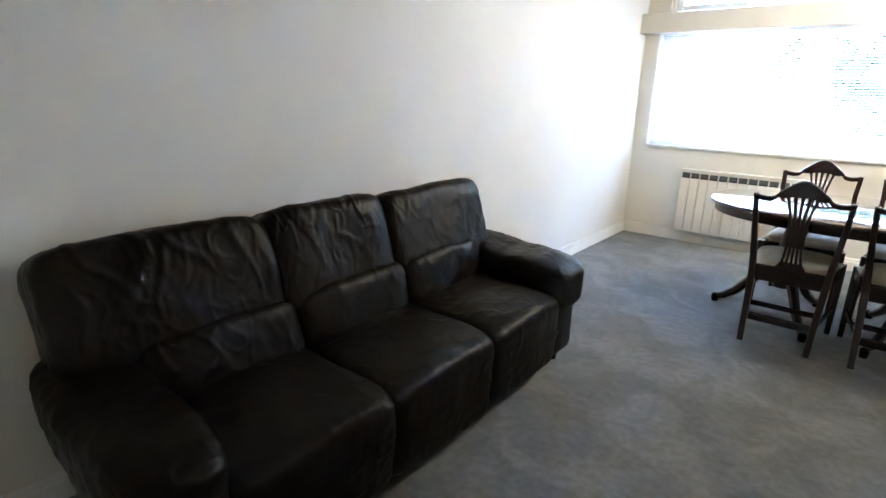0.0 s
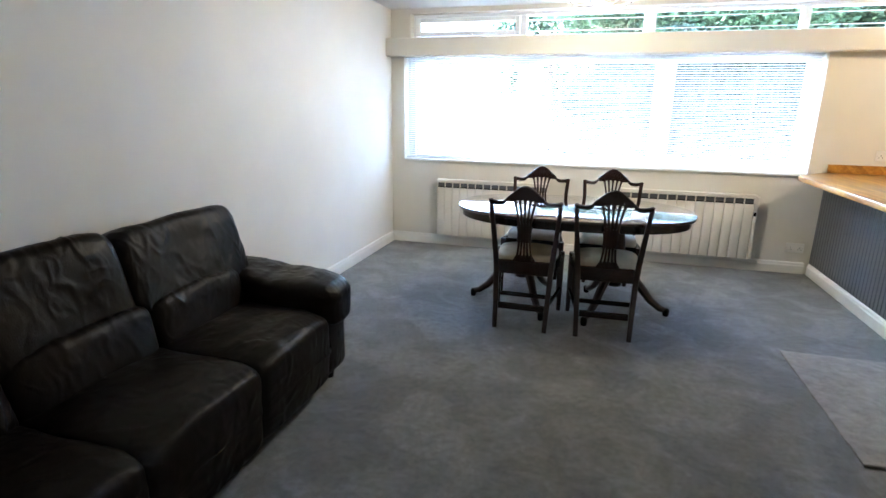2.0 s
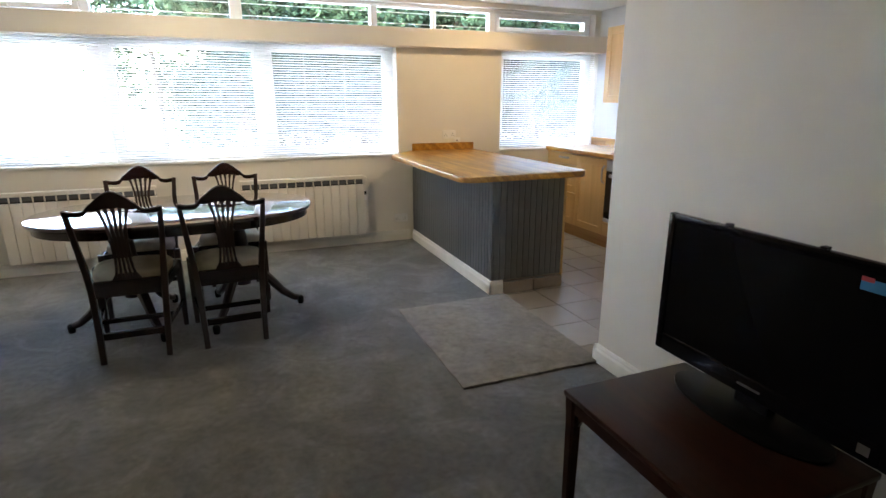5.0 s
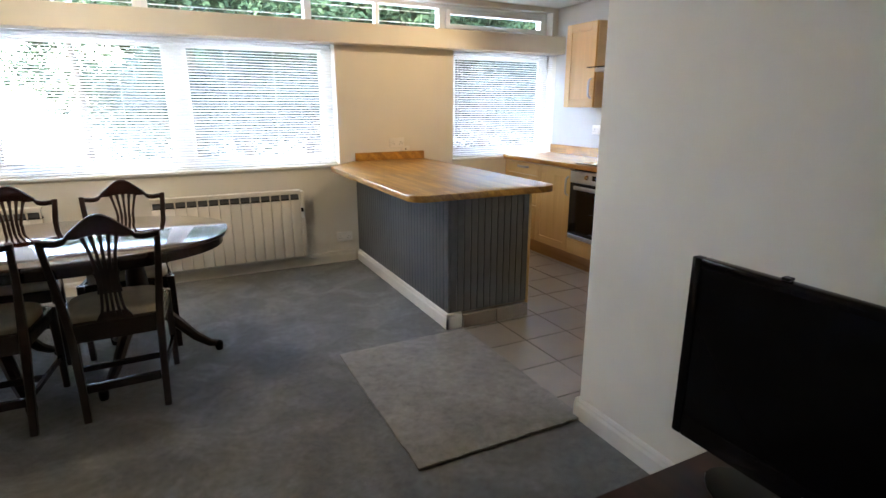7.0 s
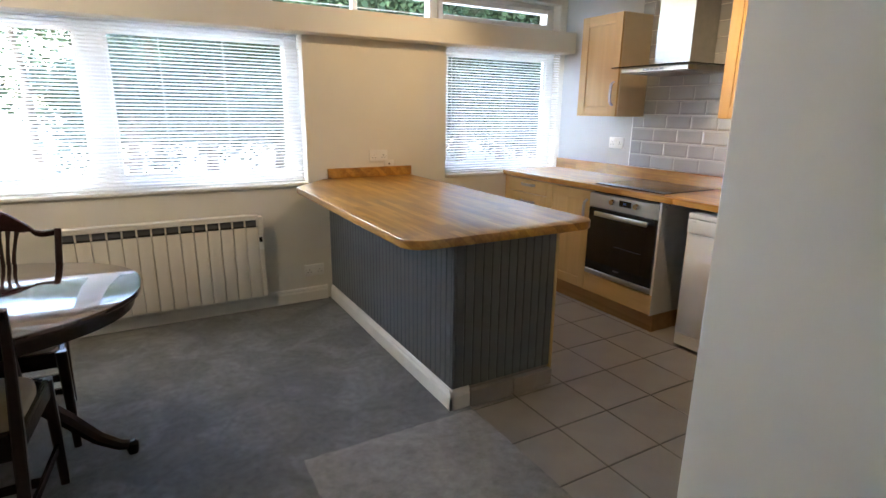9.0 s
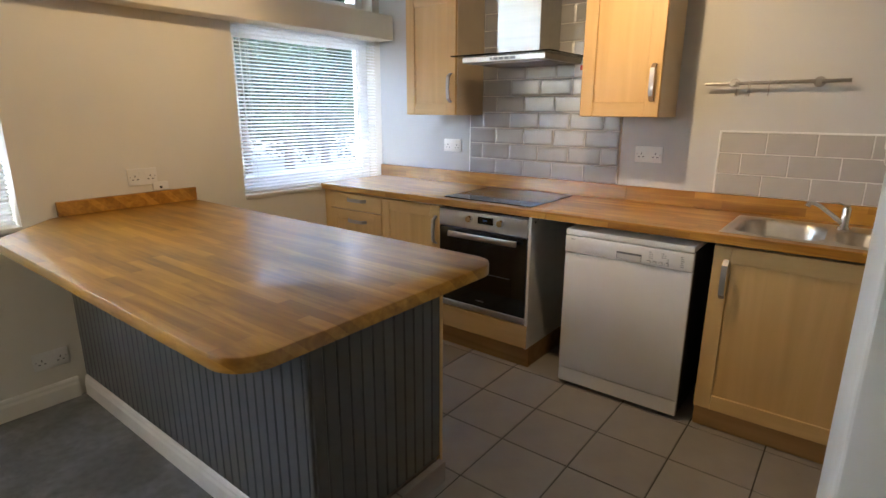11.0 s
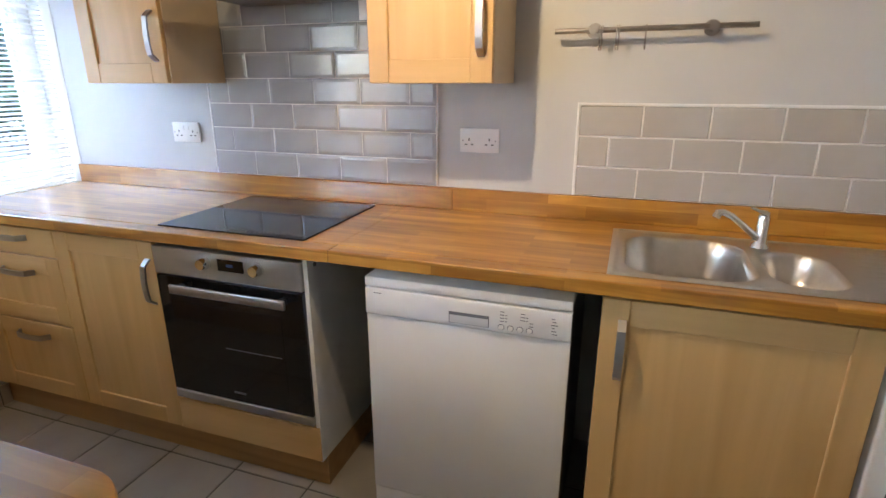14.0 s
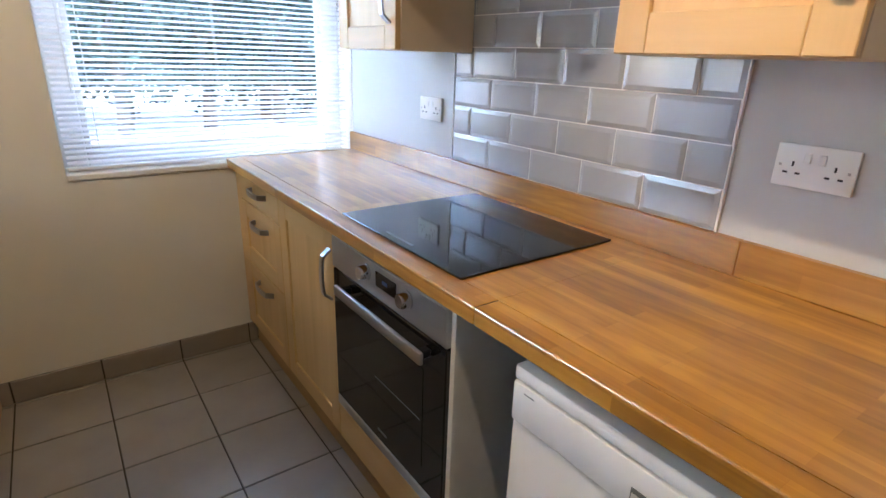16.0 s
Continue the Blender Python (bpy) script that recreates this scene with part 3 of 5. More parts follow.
sofa = thing("sofa", (0.45, -4.0, 0), "dark brown creased leather three-seat sofa against the wall", "sofa")
S0, S3 = -3.125, -4.845
seat_w = (S0 - S3) / 3
part("base", box(B(), 0.06, 0.74, S3 - 0.02, S0 + 0.02, 0.05, 0.30, 0.03, 3), LEATHER, sofa, smooth=True)
part("back_frame", box(B(), -0.055, 0.15, -5.0, -2.92, 0.06, 0.77, 0.06, 5), LEATHER, sofa, smooth=True)
backs = [(-2.995, -3.725), (-3.725, -4.305), (-4.305, -5.02)]
for i in range(3):
    ya = S0 - i * seat_w
    yc, w = ya - seat_w / 2, seat_w + 0.012
    bm = rounded(56, (0.68, w + 0.012, 0.38), 12.0)
    for v in bm.verts:
        # crowned top, front that rolls down and in
        if v.co.z > 0:
            v.co.z += 0.022 * (1 - (2 * v.co.y / w) ** 2) - 0.035 * max(v.co.x / 0.34, 0) ** 3
        elif v.co.x > 0.2:
            v.co.x += 0.10 * v.co.z
        # gathered stitching along the front of the top
        edge = max(0.0, 1 - abs(v.co.x - 0.315) / 0.05) * max(0.0, min(1.0, (v.co.z - 0.06) / 0.06))
        v.co.z += (0.0008 + 0.002 * noise.noise(v.co * 4 + Vector((i, 0, 0)))) * edge * math.sin(v.co.y * 2 * math.pi / 0.05 + 5 * noise.noise(v.co * 7))
    part("seat_cushion", leather_block(bm, (0.475, yc, 0.252), 0, 0.005, 3 + i, "x"), LEATHER, sofa, smooth=True)
    y0, y1 = backs[i]
    bw = y0 - y1
    bm = rounded(84, (0.25, bw + 0.012, 0.42), 6.5)
    part("back_cushion", leather_block(bm, (0.135, (y0 + y1) / 2, 0.698 + 0.010 * i), -19, 0.0055, 23 + i), LEATHER, sofa, smooth=True)
    lw = seat_w + 0.01
    bm = rounded(64, (0.25, lw, 0.25), 5.0)
    part("lumbar_cushion", leather_block(bm, (0.225, yc, 0.497), -14, 0.007, 33 + i), LEATHER, sofa, smooth=True)
for name, y0, y1, seed in (("armrest", -2.845, -3.135, 41), ("armrest", -4.825, -5.065, 43)):
    yc, w = (y0 + y1) / 2, abs(y0 - y1)
    part("arm_body", box(B(), 0.04, 0.765, yc - w / 2 + (0.06 if seed == 43 else 0.025), yc + w / 2 - 0.03, 0.045, 0.48, 0.05, 5), LEATHER, sofa, smooth=True)
    bm = rounded(56, (0.76, w + 0.03, 0.20), 3.8)
    for v in bm.verts:
        # the padding rolls over the front and hangs a little there
        if v.co.x > 0.27 and v.co.z < 0:
            v.co.z -= 0.5 * (v.co.x - 0.27)
        v.co.z += 0.05 * max(-v.co.x / 0.35, 0) - 0.022 * max(v.co.x / 0.35, 0) ** 2
    part(name, leather_block(bm, (0.435, yc, 0.478), 0, 0.006, seed, "x"), LEATHER, sofa, "padded leather arm top", smooth=True)
for fx in (0.12, 0.70):
    for fy in (-2.98, -5.02):
        part("foot", lathe(B(), (fx, fy), [(0.025, 0.0), (0.028, 0.05)], 14), BLACK_PLASTIC, sofa)

# ---- lounge: dining table ----
TX, TY, TZ = 1.855, -1.49, 0.745
TA, TB = 0.81, 0.52
table = thing("dining_table", (TX, TY, 0), "polished dark mahogany oval dining table on twin pedestals", "table")


def oval(a, b, n=56, p=2.35):
    out = []
    for k in range(n):
        t = 2 * math.pi * k / n
        c, s = math.cos(t), math.sin(t)
        out.append((TX + a * math.copysign(abs(c) ** (2 / p), c), TY + b * math.copysign(abs(s) ** (2 / p), s)))
    return out


part("tabletop", outline(B(), oval(TA, TB), TZ - 0.024, TZ, 0.006, 2), TABLE_TOP, table, "polished oval top", smooth=30)
part("apron", outline(B(), oval(TA - 0.03, TB - 0.03), TZ - 0.075, TZ - 0.0245, 0.004, 1), MAHOGANY, table, smooth=30)
for side in (-1, 1):
    px = TX + side * 0.33
    ped = part("pedestal", lathe(B(), (px, TY), [(0.07, TZ - 0.076), (0.05, 0.64), (0.035, 0.60), (0.05, 0.52), (0.055, 0.42), (0.04, 0.36), (0.055, 0.33), (0.06, 0.24), (0.05, 0.20)], 20), MAHOGANY_UP, table, smooth=True)
    for ang in (0, 118, -118):
        a = radians(ang) + (math.pi if side < 0 else 0)
        d = Vector((math.cos(a), math.sin(a), 0))
        reach = 0.37 if ang == 0 else 0.40
        pts = [Vector((px, TY, 0)) + d * r * reach / 0.37 + Vector((0, 0, z)) for r, z in ((0.03, 0.31), (0.10, 0.29), (0.17, 0.21), (0.25, 0.11), (0.32, 0.055), (0.355, 0.045))]
        part("splayed_leg", tube(B(), pts, [0.036, 0.034, 0.031, 0.027, 0.023, 0.021], 8), MAHOGANY_UP, table, smooth=True)
        e = pts[-1]
        part("caster", lathe(B(), (e.x + d.x * 0.012, e.y + d.y * 0.012), [(0.004, 0.0), (0.02, 0.004), (0.024, 0.025), (0.024, 0.05), (0.012, 0.062)], 12), BLACK_PLASTIC, table, "dark metal caster cup", smooth=True)

# ---- lounge: dining chairs ----


def chair():
    """A shield-back chair that faces +y, its back legs at y = -2.04."""
    cx, yb = 1.592, -2.045
    c = thing("dining_chair", (cx, yb + 0.22, 0), "dark mahogany dining chair with pierced splat and pale seat", "chair", "chairs round the table")
    for s in (-1, 1):
        pts = [(cx + s * 0.163, yb, 0), (cx + s * 0.168, yb + 0.035, 0.16), (cx + s * 0.178, yb + 0.075, 0.40), (cx + s * 0.186, yb + 0.07, 0.50), (cx + s * 0.205, yb + 0.035, 0.70), (cx + s * 0.217, yb - 0.005, 0.862)]
        part("back_post", bar(B(), pts, [0.03, 0.032, 0.036, 0.034, 0.028, 0.026], [0.032, 0.034, 0.036, 0.032, 0.024, 0.02]), MAHOGANY_UP, c)
    # camel-back crest rail, highest in the middle
    n = 25
    secs = []
    for k in range(n):
        u = -1 + 2 * k / (n - 1)
        x = cx + 0.222 * u
        hump = 0.862 - 0.012 * math.sin(math.pi * min(abs(u), 1) ** 0.8) * (abs(u) > 0.55)
        crest = 0.093 * (0.5 + 0.5 * math.cos(math.pi * min(abs(u) / 0.78, 1))) ** 1.15
        z1 = hump + crest
        depth = 0.027 + 0.066 * max(0, 1 - abs(u) / 0.46) ** 0.55
        z0 = z1 - depth
        yy = yb - 0.004 - 0.012 * (1 - u * u)
        secs.append([(x, yy - 0.010, z0), (x, yy + 0.010, z0), (x, yy + 0.011, z1 - 0.005), (x, yy + 0.005, z1), (x, yy - 0.005, z1), (x, yy - 0.011, z1 - 0.005)])
    part("crest_rail", sweep(B(), None, secs), MAHOGANY, c, "arched crest rail", smooth=35)
    # wheat-sheaf splat: five ribs that gather at the waist
    splat = part("splat", bar(B(), [(cx, yb + 0.045, 0.585), (cx, yb + 0.038, 0.62), (cx, yb + 0.03, 0.66), (cx, yb + 0.024, 0.69)], [0.098, 0.088, 0.09, 0.104], [0.011] * 4), MAHOGANY_UP, c, "pierced wheat-sheaf splat")
    for k in (-2, -1, 0, 1, 2):
        pts = []
        for z, spread in ((0.455, 0.026), (0.52, 0.020), (0.58, 0.0175), (0.63, 0.016), (0.70, 0.0178), (0.77, 0.0225), (0.83, 0.029), (0.885, 0.036)):
            pts.append((cx + k * spread, yb + 0.068 - 0.085 * (z - 0.455) / 0.43, z))
        part("splat_rib", bar(B(), pts, [0.014, 0.012, 0.013, 0.018, 0.018, 0.013, 0.013, 0.024], [0.011] * 8), MAHOGANY_UP, splat)
    part("splat_shoe", bar(B(), [(cx, yb + 0.072, 0.425), (cx, yb + 0.07, 0.46), (cx, yb + 0.068, 0.49)], [0.17, 0.14, 0.105], [0.016, 0.014, 0.012]), MAHOGANY_UP, splat)
    # seat
    yf = yb + 0.46
    part("rear_rail", box(B(), cx - 0.165, cx + 0.165, yb + 0.060, yb + 0.088, 0.362, 0.452, 0.003), MAHOGANY, c)
    part("front_rail", box(B(), cx - 0.215, cx + 0.215, yf - 0.024, yf, 0.375, 0.44, 0.003), MAHOGANY, c)
    for s in (-1, 1):
        part("side_rail", bar(B(), [(cx + s * 0.178, yb + 0.08, 0.4075), (cx + s * 0.222, yf - 0.02, 0.4075)], [0.024, 0.024], [0.065, 0.065]), MAHOGANY, c)
        part("front_leg", bar(B(), [(cx + s * 0.222, yf - 0.012, 0), (cx + s * 0.222, yf - 0.012, 0.2), (cx + s * 0.22, yf - 0.014, 0.44)], [0.028, 0.034, 0.04], [0.028, 0.034, 0.04]), MAHOGANY_UP, c)
        part("side_stretcher", bar(B(), [(cx + s * 0.168, yb + 0.04, 0.165), (cx + s * 0.221, yf - 0.02, 0.165)], [0.016, 0.016], [0.028, 0.028]), MAHOGANY, c)
    part("rear_stretcher", box(B(), cx - 0.15, cx + 0.15, yb + 0.024, yb + 0.044, 0.128, 0.168, 0.002), MAHOGANY, c)
    part("cross_stretcher", box(B(), cx - 0.185, cx + 0.185, yb + 0.22, yb + 0.238, 0.15, 0.178, 0.002), MAHOGANY, c)
    bm = rounded(14, (2, 2, 0.085), 4.0)
    for v in bm.verts:
        u, w = v.co.x, v.co.y
        half = 0.178 + 0.038 * (w + 1) / 2
        v.co = Vector((cx + u * half, yb + 0.262 + w * 0.178, 0.452 + v.co.z + 0.018 * (1 - u * u) * (1 - w * w)))
    part("seat_cushion", bm, SEAT_CLOTH, c, "pale padded drop-in seat", smooth=True)
    return c


first = chair()
at0 = first.location.copy()
copy_thing(first, pose(at0.x + 0.517, at0.y + 0.015, 0, 0, 0, 2))
copy_thing(first, pose(1.567, -0.90 - 0.22 + 0.03, 0, 0, 0, 180))
copy_thing(first, pose(2.128, -0.90 - 0.22 + 0.03, 0, 0, 0, 179))


# ---- lounge: radiators ----
def radiator(x0, x1, label, stat):
    r = thing("radiator", ((x0 + x1) / 2, -0.07, 0.12), label, "radiator", "radiators under the window")
    part("back_plate", box(B(), x0 + 0.02, x1 - 0.02, -0.05, -0.001, 0.16, 0.66, 0.004), RADIATOR, r)
    n = round((x1 - x0) / 0.078)
    w = (x1 - x0) / n
    me = mesh_of("panel", box(B(), -w / 2 + 0.002, w / 2 - 0.001, -0.014, 0.03, -0.25, 0.25, 0.0045, 2), RADIATOR, 30)
    for i in range(n):
        piece("panel", me, r, (x0 + (i + 0.5) * w, -0.085, 0.37))
    # solid near-black strip puts the shade of the gap below the grille into colour
    part("grille_gap_shade", box(B(), x0, x1, -0.10, -0.045, 0.622, 0.632), DARK_SLOT, r, "dark strip painted as the shaded gap under the grille")
    part("top_cap", box(B(), x0 - 0.004, x1 + 0.004, -0.105, -0.04, 0.688, 0.704, 0.004, 2), RADIATOR, r)
    part("front_lip", box(B(), x0, x1, -0.104, -0.096, 0.67, 0.689, 0.002), RADIATOR, r)
    me = mesh_of("grille_bar", box(B(), -0.006, 0.006, -0.004, 0.004, -0.028, 0.028, 0.002), RADIATOR)
    for i in range(n + 1):
        piece("grille_bar", me, r, (x0 + i * w * (1 - 0.012 / (x1 - x0)) + 0.006, -0.098, 0.652))
    # grey sheet paints the slots between the bars as shaded
    part("grille_back", box(B(), x0, x1, -0.088, -0.084, 0.62, 0.69), GREY_PRINT_SHADE, r)
    part("wall_bracket", box(B(), x0 + 0.1, x0 + 0.14, -0.05, -0.001, 0.5, 0.6), RADIATOR, r)
    if stat:
        part("end_cap", box(B(), x1 + 0.001, x1 + 0.034, -0.098, -0.02, 0.12, 0.69, 0.005, 2), RADIATOR, r)
        k = part("thermostat", box(B(), x1 + 0.001, x1 + 0.028, -0.1005, -0.0985, 0.46, 0.56, 0.0008, 1), WHITE_PLASTIC, r)
        part("dial", box(B(), x1 + 0.002, x1 + 0.022, -0.1035, -0.101, 0.515, 0.550, 0.0008), BLACK_PLASTIC, k, "small black control display")


radiator(0.44, 1.56, "cream panelled electric radiator with slotted top", False)
radiator(2.24, 3.366, "cream panelled electric radiator with a small black control display", True)

# ---- lounge: television on its table ----
tt = thing("side_table", (3.45, -4.17, 0), "square red-brown wooden side table by the partition", "table")
t0, t1, u0, u1, tz = 3.178, 3.72, -4.505, -3.825, 0.438
part("tabletop", box(B(), t0, t1, u0, u1, tz - 0.022, tz, 0.005, 2), RED_WOOD, tt, smooth=30)
for n_, a in (("rail", (t0 + 0.012, t0 + 0.03, u0 + 0.03, u1 - 0.03)), ("rail", (t1 - 0.03, t1 - 0.012, u0 + 0.03, u1 - 0.03)), ("rail", (t0 + 0.03, t1 - 0.03, u0 + 0.012, u0 + 0.03)), ("rail", (t0 + 0.03, t1 - 0.03, u1 - 0.03, u1 - 0.012))):
    part(n_, box(B(), *a, tz - 0.075, tz - 0.0225, 0.003), RED_WOOD, tt)
for lx in (t0 + 0.028, t1 - 0.028):
    for ly in (u0 + 0.028, u1 - 0.028):
        part("leg", bar(B(), [(lx, ly, 0), (lx, ly, tz - 0.12), (lx, ly, tz - 0.0225)], [0.036, 0.042, 0.05], [0.036, 0.042, 0.05]), RED_WOOD, tt)
        s = 1 if ly < -4.1 else -1
        q = 1 if lx < 3.4 else -1
        bm = B()
        sweep(bm, None, [[(lx + q * 0.0, ly + s * 0.024, tz - 0.076), (lx, ly + s * 0.075, tz - 0.076), (lx, ly + s * 0.045, tz - 0.09), (lx, ly + s * 0.024, tz - 0.125)],
                         [(lx + q * 0.012, ly + s * 0.024, tz - 0.076), (lx + q * 0.012, ly + s * 0.075, tz - 0.076), (lx + q * 0.012, ly + s * 0.045, tz - 0.09), (lx + q * 0.012, ly + s * 0.024, tz - 0.125)]])
        part("corner_bracket", bm, RED_WOOD, tt)

tv = thing("television", (3.64, -4.16, tz), "black flat television switched off on a wooden table", "television")
v0, v1, w0, w1 = -4.56, -3.76, 0.495, 1.012
TVX = 3.625      # front of the bezel
part("back_shell", box(B(), TVX + 0.025, TVX + 0.09, v0 + 0.03, v1 - 0.03, w0 + 0.03, w1 - 0.03, 0.02, 3), BLACK_PLASTIC, tv, smooth=True)
bm = B()
for y_0, y_1, z_0, z_1 in ((v0, v0 + 0.028, w0, w1), (v1 - 0.028, v1, w0, w1), (v0 + 0.0278, v1 - 0.0278, w0, w0 + 0.065), (v0 + 0.0278, v1 - 0.0278, w1 - 0.028, w1)):
    box(bm, TVX, TVX + 0.027, y_0, y_1, z_0, z_1, 0.005, 2)
part("bezel", bm, BEZEL, tv, "glossy black bezel", smooth=30)
part("screen", box(B(), TVX + 0.006, TVX + 0.02, v0 + 0.02, v1 - 0.02, w0 + 0.05, w1 - 0.02), SCREEN, tv, "dark switched-off screen")
part("neck", box(B(), TVX + 0.02, TVX + 0.065, -4.22, -4.10, tz + 0.012, w0 + 0.04, 0.006, 2), BLACK_PLASTIC, tv)
bm = B()
outline(bm, [(TVX + 0.005 + 0.125 * math.cos(2 * math.pi * k / 32), -4.16 + 0.27 * math.sin(2 * math.pi * k / 32)) for k in range(32)], tz, tz + 0.014, 0.005, 2)
part("stand_base", bm, BLACK_PLASTIC, tv, "oval glossy black foot", smooth=30)
part("logo", box(B(), TVX - 0.0008, TVX + 0.001, -4.20, -4.12, w0 + 0.028, w0 + 0.036), GREY_PRINT_SHADE, tv)
part("sticker", box(B(), TVX + 0.0048, TVX + 0.0058, v0 + 0.06, v0 + 0.155, w1 - 0.075, w1 - 0.045), STICKER_BLUE, tv, "blue and red energy sticker")
part("sticker", box(B(), TVX + 0.0042, TVX + 0.0047, v0 + 0.125, v0 + 0.155, w1 - 0.052, w1 - 0.040), STICKER_RED, tv)
part("rating_label", box(B(), TVX - 0.0008, TVX + 0.001, v0 + 0.05, v0 + 0.08, w0 + 0.02, w0 + 0.048), GREY_PRINT_SHADE, tv, "small grey label")
for yy in (-4.0, -4.3):
    part("top_clip", box(B(), TVX + 0.003, TVX + 0.025, yy - 0.01, yy + 0.01, w1, w1 + 0.008, 0.002), BLACK_PLASTIC, tv)

# ---- lounge: loose carpet offcut ----
bm = B()
rnd = random.Random(5)
pts = []
mx0, mx1, my0, my1 = 3.158, 3.982, -3.02, -1.895
for k in range(30):
    pts.append((mx0 + (mx1 - mx0) * k / 30, my0 + rnd.uniform(-0.004, 0.004)))
for k in range(40):
    pts.append((mx1 + rnd.uniform(-0.003, 0.003), my0 + (my1 - my0) * k / 40))
for k in range(30):
    pts.append((mx1 - (mx1 - mx0) * k / 30, my1 + rnd.uniform(-0.004, 0.004)))
for k in range(40):
    pts.append((mx0 + rnd.uniform(-0.004, 0.004), my1 - (my1 - my0) * k / 40))
outline(bm, pts, 0.001, 0.014, 0.004, 2)
tagged(new("mat", mesh_of("mat", bm, MAT, 30)), "pale grey carpet offcut laid at the kitchen opening", "mat")

# ---- lounge: ceiling light ----
CX, CY = 1.94, -1.42
cl = thing("ceiling_light", (CX, CY, CEIL_Z), "lit five-arm chrome ceiling light over the dining table", "ceiling light")
part("rose", lathe(B(), (CX, CY), [(0.06, CEIL_Z), (0.058, CEIL_Z - 0.02), (0.02, CEIL_Z - 0.035)], 20), CHROME, cl, smooth=True)
part("stem", tube(B(), [(CX, CY, CEIL_Z - 0.03), (CX, CY, 2.070)], 0.008, 10), CHROME, cl)
for k in range(5):
    a = 2 * math.pi * k / 5 + 0.5
    d = Vector((math.cos(a), math.sin(a), 0))
    o = Vector((CX, CY, 0))
    arm = part("arm", tube(B(), [o + Vector((0, 0, 2.090)), o + d * 0.08 + Vector((0, 0, 2.065)), o + d * 0.16 + Vector((0, 0, 2.080)), o + d * 0.21 + Vector((0, 0, 2.105))], 0.005, 8), CHROME, cl, smooth=True)
    e = o + d * 0.21
    part("lamp_cup", lathe(B(), (e.x, e.y), [(0.008, 2.095), (0.02, 2.105), (0.02, 2.120)], 12), CHROME, arm, smooth=True)
    part("bulb", lathe(B(), (e.x, e.y), [(0.012, 2.120), (0.034, 2.140), (0.04, 2.165), (0.03, 2.190), (0.01, 2.202)], 14), BULB, arm, "lit frosted bulb", smooth=True)
point_lamp("ceiling_light_glow", (CX, CY, 2.06), 1.0, SOFT_WARM, 0.09)

# ---- kitchen: peninsula ----
WT = 0.915
pen = thing("breakfast_bar", (4.19, -0.92, 0), "peninsula unit clad in slate grey tongue-and-groove boards", "breakfast bar")
part("carcass", box(B(), 3.913, 4.50, -1.815, -0.001, 0.0, 0.874), BEIGE_BOARD, pen)
part("end_panel", box(B(), 4.501, 4.519, -1.829, -0.001, 0.0, 0.874, 0.002), OAK, pen, "oak panel on the kitchen side")
bw = 0.0495


def board_mesh():
    """A tongue-and-groove board, 0.772 m high, with chamfered long edges."""
    bm = B()
    h, w, t, c = 0.774, bw - 0.0008, 0.014, 0.0045
    prof = [(-w / 2, 0), (w / 2, 0), (w / 2, -t + c), (w / 2 - c, -t), (-w / 2 + c, -t), (-w / 2, -t + c)]
    sweep(bm, None, [[(x, y, z) for x, y in prof] for z in (0, h)])
    return mesh_of("board", bm, SLATE_PAINT)


board = board_mesh()
n = 36
for i in range(n):
    piece("board", board, pen, (3.9125, -0.0262 - i * 0.0503, 0.1), radians(-90))
for i in range(12):
    piece("board", board, pen, (3.937 + i * bw * 0.99, -1.816, 0.1))
part("corner_bead", box(B(), 3.898, 3.912, -1.83, -1.8125, 0.1, 0.874, 0.004, 2), SLATE_PAINT, pen)
part("backing", box(B(), 3.915, 4.50, -1.8155, -1.8151, 0.0, 0.1), SKIRT_TILE, pen)
me = mesh_of("skirting_tile", box(B(), -0.124, 0.124, -0.032, 0.0, 0.0, 0.088, 0.002), SKIRT_TILE)
for i in range(2):
    piece("skirting_tile", me, pen, (4.119 + i * 0.2515, -1.8305, 0.0))


def rounded_rect(x0, x1, y0, y1, r):
    pts = []
    for cx, cy, a0 in ((x0 + r, y0 + r, 180), (x1 - r, y0 + r, 270)):
        pts += [(cx + r * math.cos(radians(a0 + k * 9)), cy + r * math.sin(radians(a0 + k * 9))) for k in range(11)]
    # the far corner on the lounge side is cut back to the wall
    pts += [(x1, y1), (3.905, y1), (3.86, y1 - 0.02), (x0 + 0.02, y1 - 0.33), (x0, y1 - 0.37)]
    return pts


top = tagged(new("worktop", mesh_of("worktop", outline(B(), rounded_rect(3.575, 4.572, -2.035, -0.001, 0.10), 0.875, WT, 0.005, 2), BLOCK, 30)), "oiled oak block worktop with rounded corners on the peninsula", "worktop")
solid("upstand", box(B(), 3.898, 4.571, -0.022, -0.001, WT + 0.0005, 0.985, 0.002), BLOCK, "short oak upstand against the pier wall", "upstand", kind="")

# ---- kitchen: long worktop ----
wt = thing("worktop", (5.78, -1.93, 0.875), "long oiled oak block worktop in two joined lengths", "worktop")
fe = part("front_edge", box(B(), 5.47, 5.532, -1.7396, -0.001, 0.875, WT, 0.004, 2), BLOCK, wt)
part("slab", box(B(), 5.532, K - 0.001, -1.7396, -0.001, 0.875, WT), BLOCK, wt)
part("front_edge", box(B(), 5.4705, 5.532, -3.86, -1.7404, 0.875, WT - 0.0003, 0.004, 2), BLOCK, wt)
part("slab", box(B(), 5.532, K - 0.001, -2.532, -1.7404, 0.875, WT - 0.0003), BLOCK, wt)
part("strip_behind_sink", box(B(), 5.978, K - 0.001, -3.468, -2.532, 0.875, WT - 0.0003), BLOCK, wt)
part("slab", box(B(), 5.532, K - 0.001, -3.86, -3.468, 0.875, WT - 0.0003), BLOCK, wt)
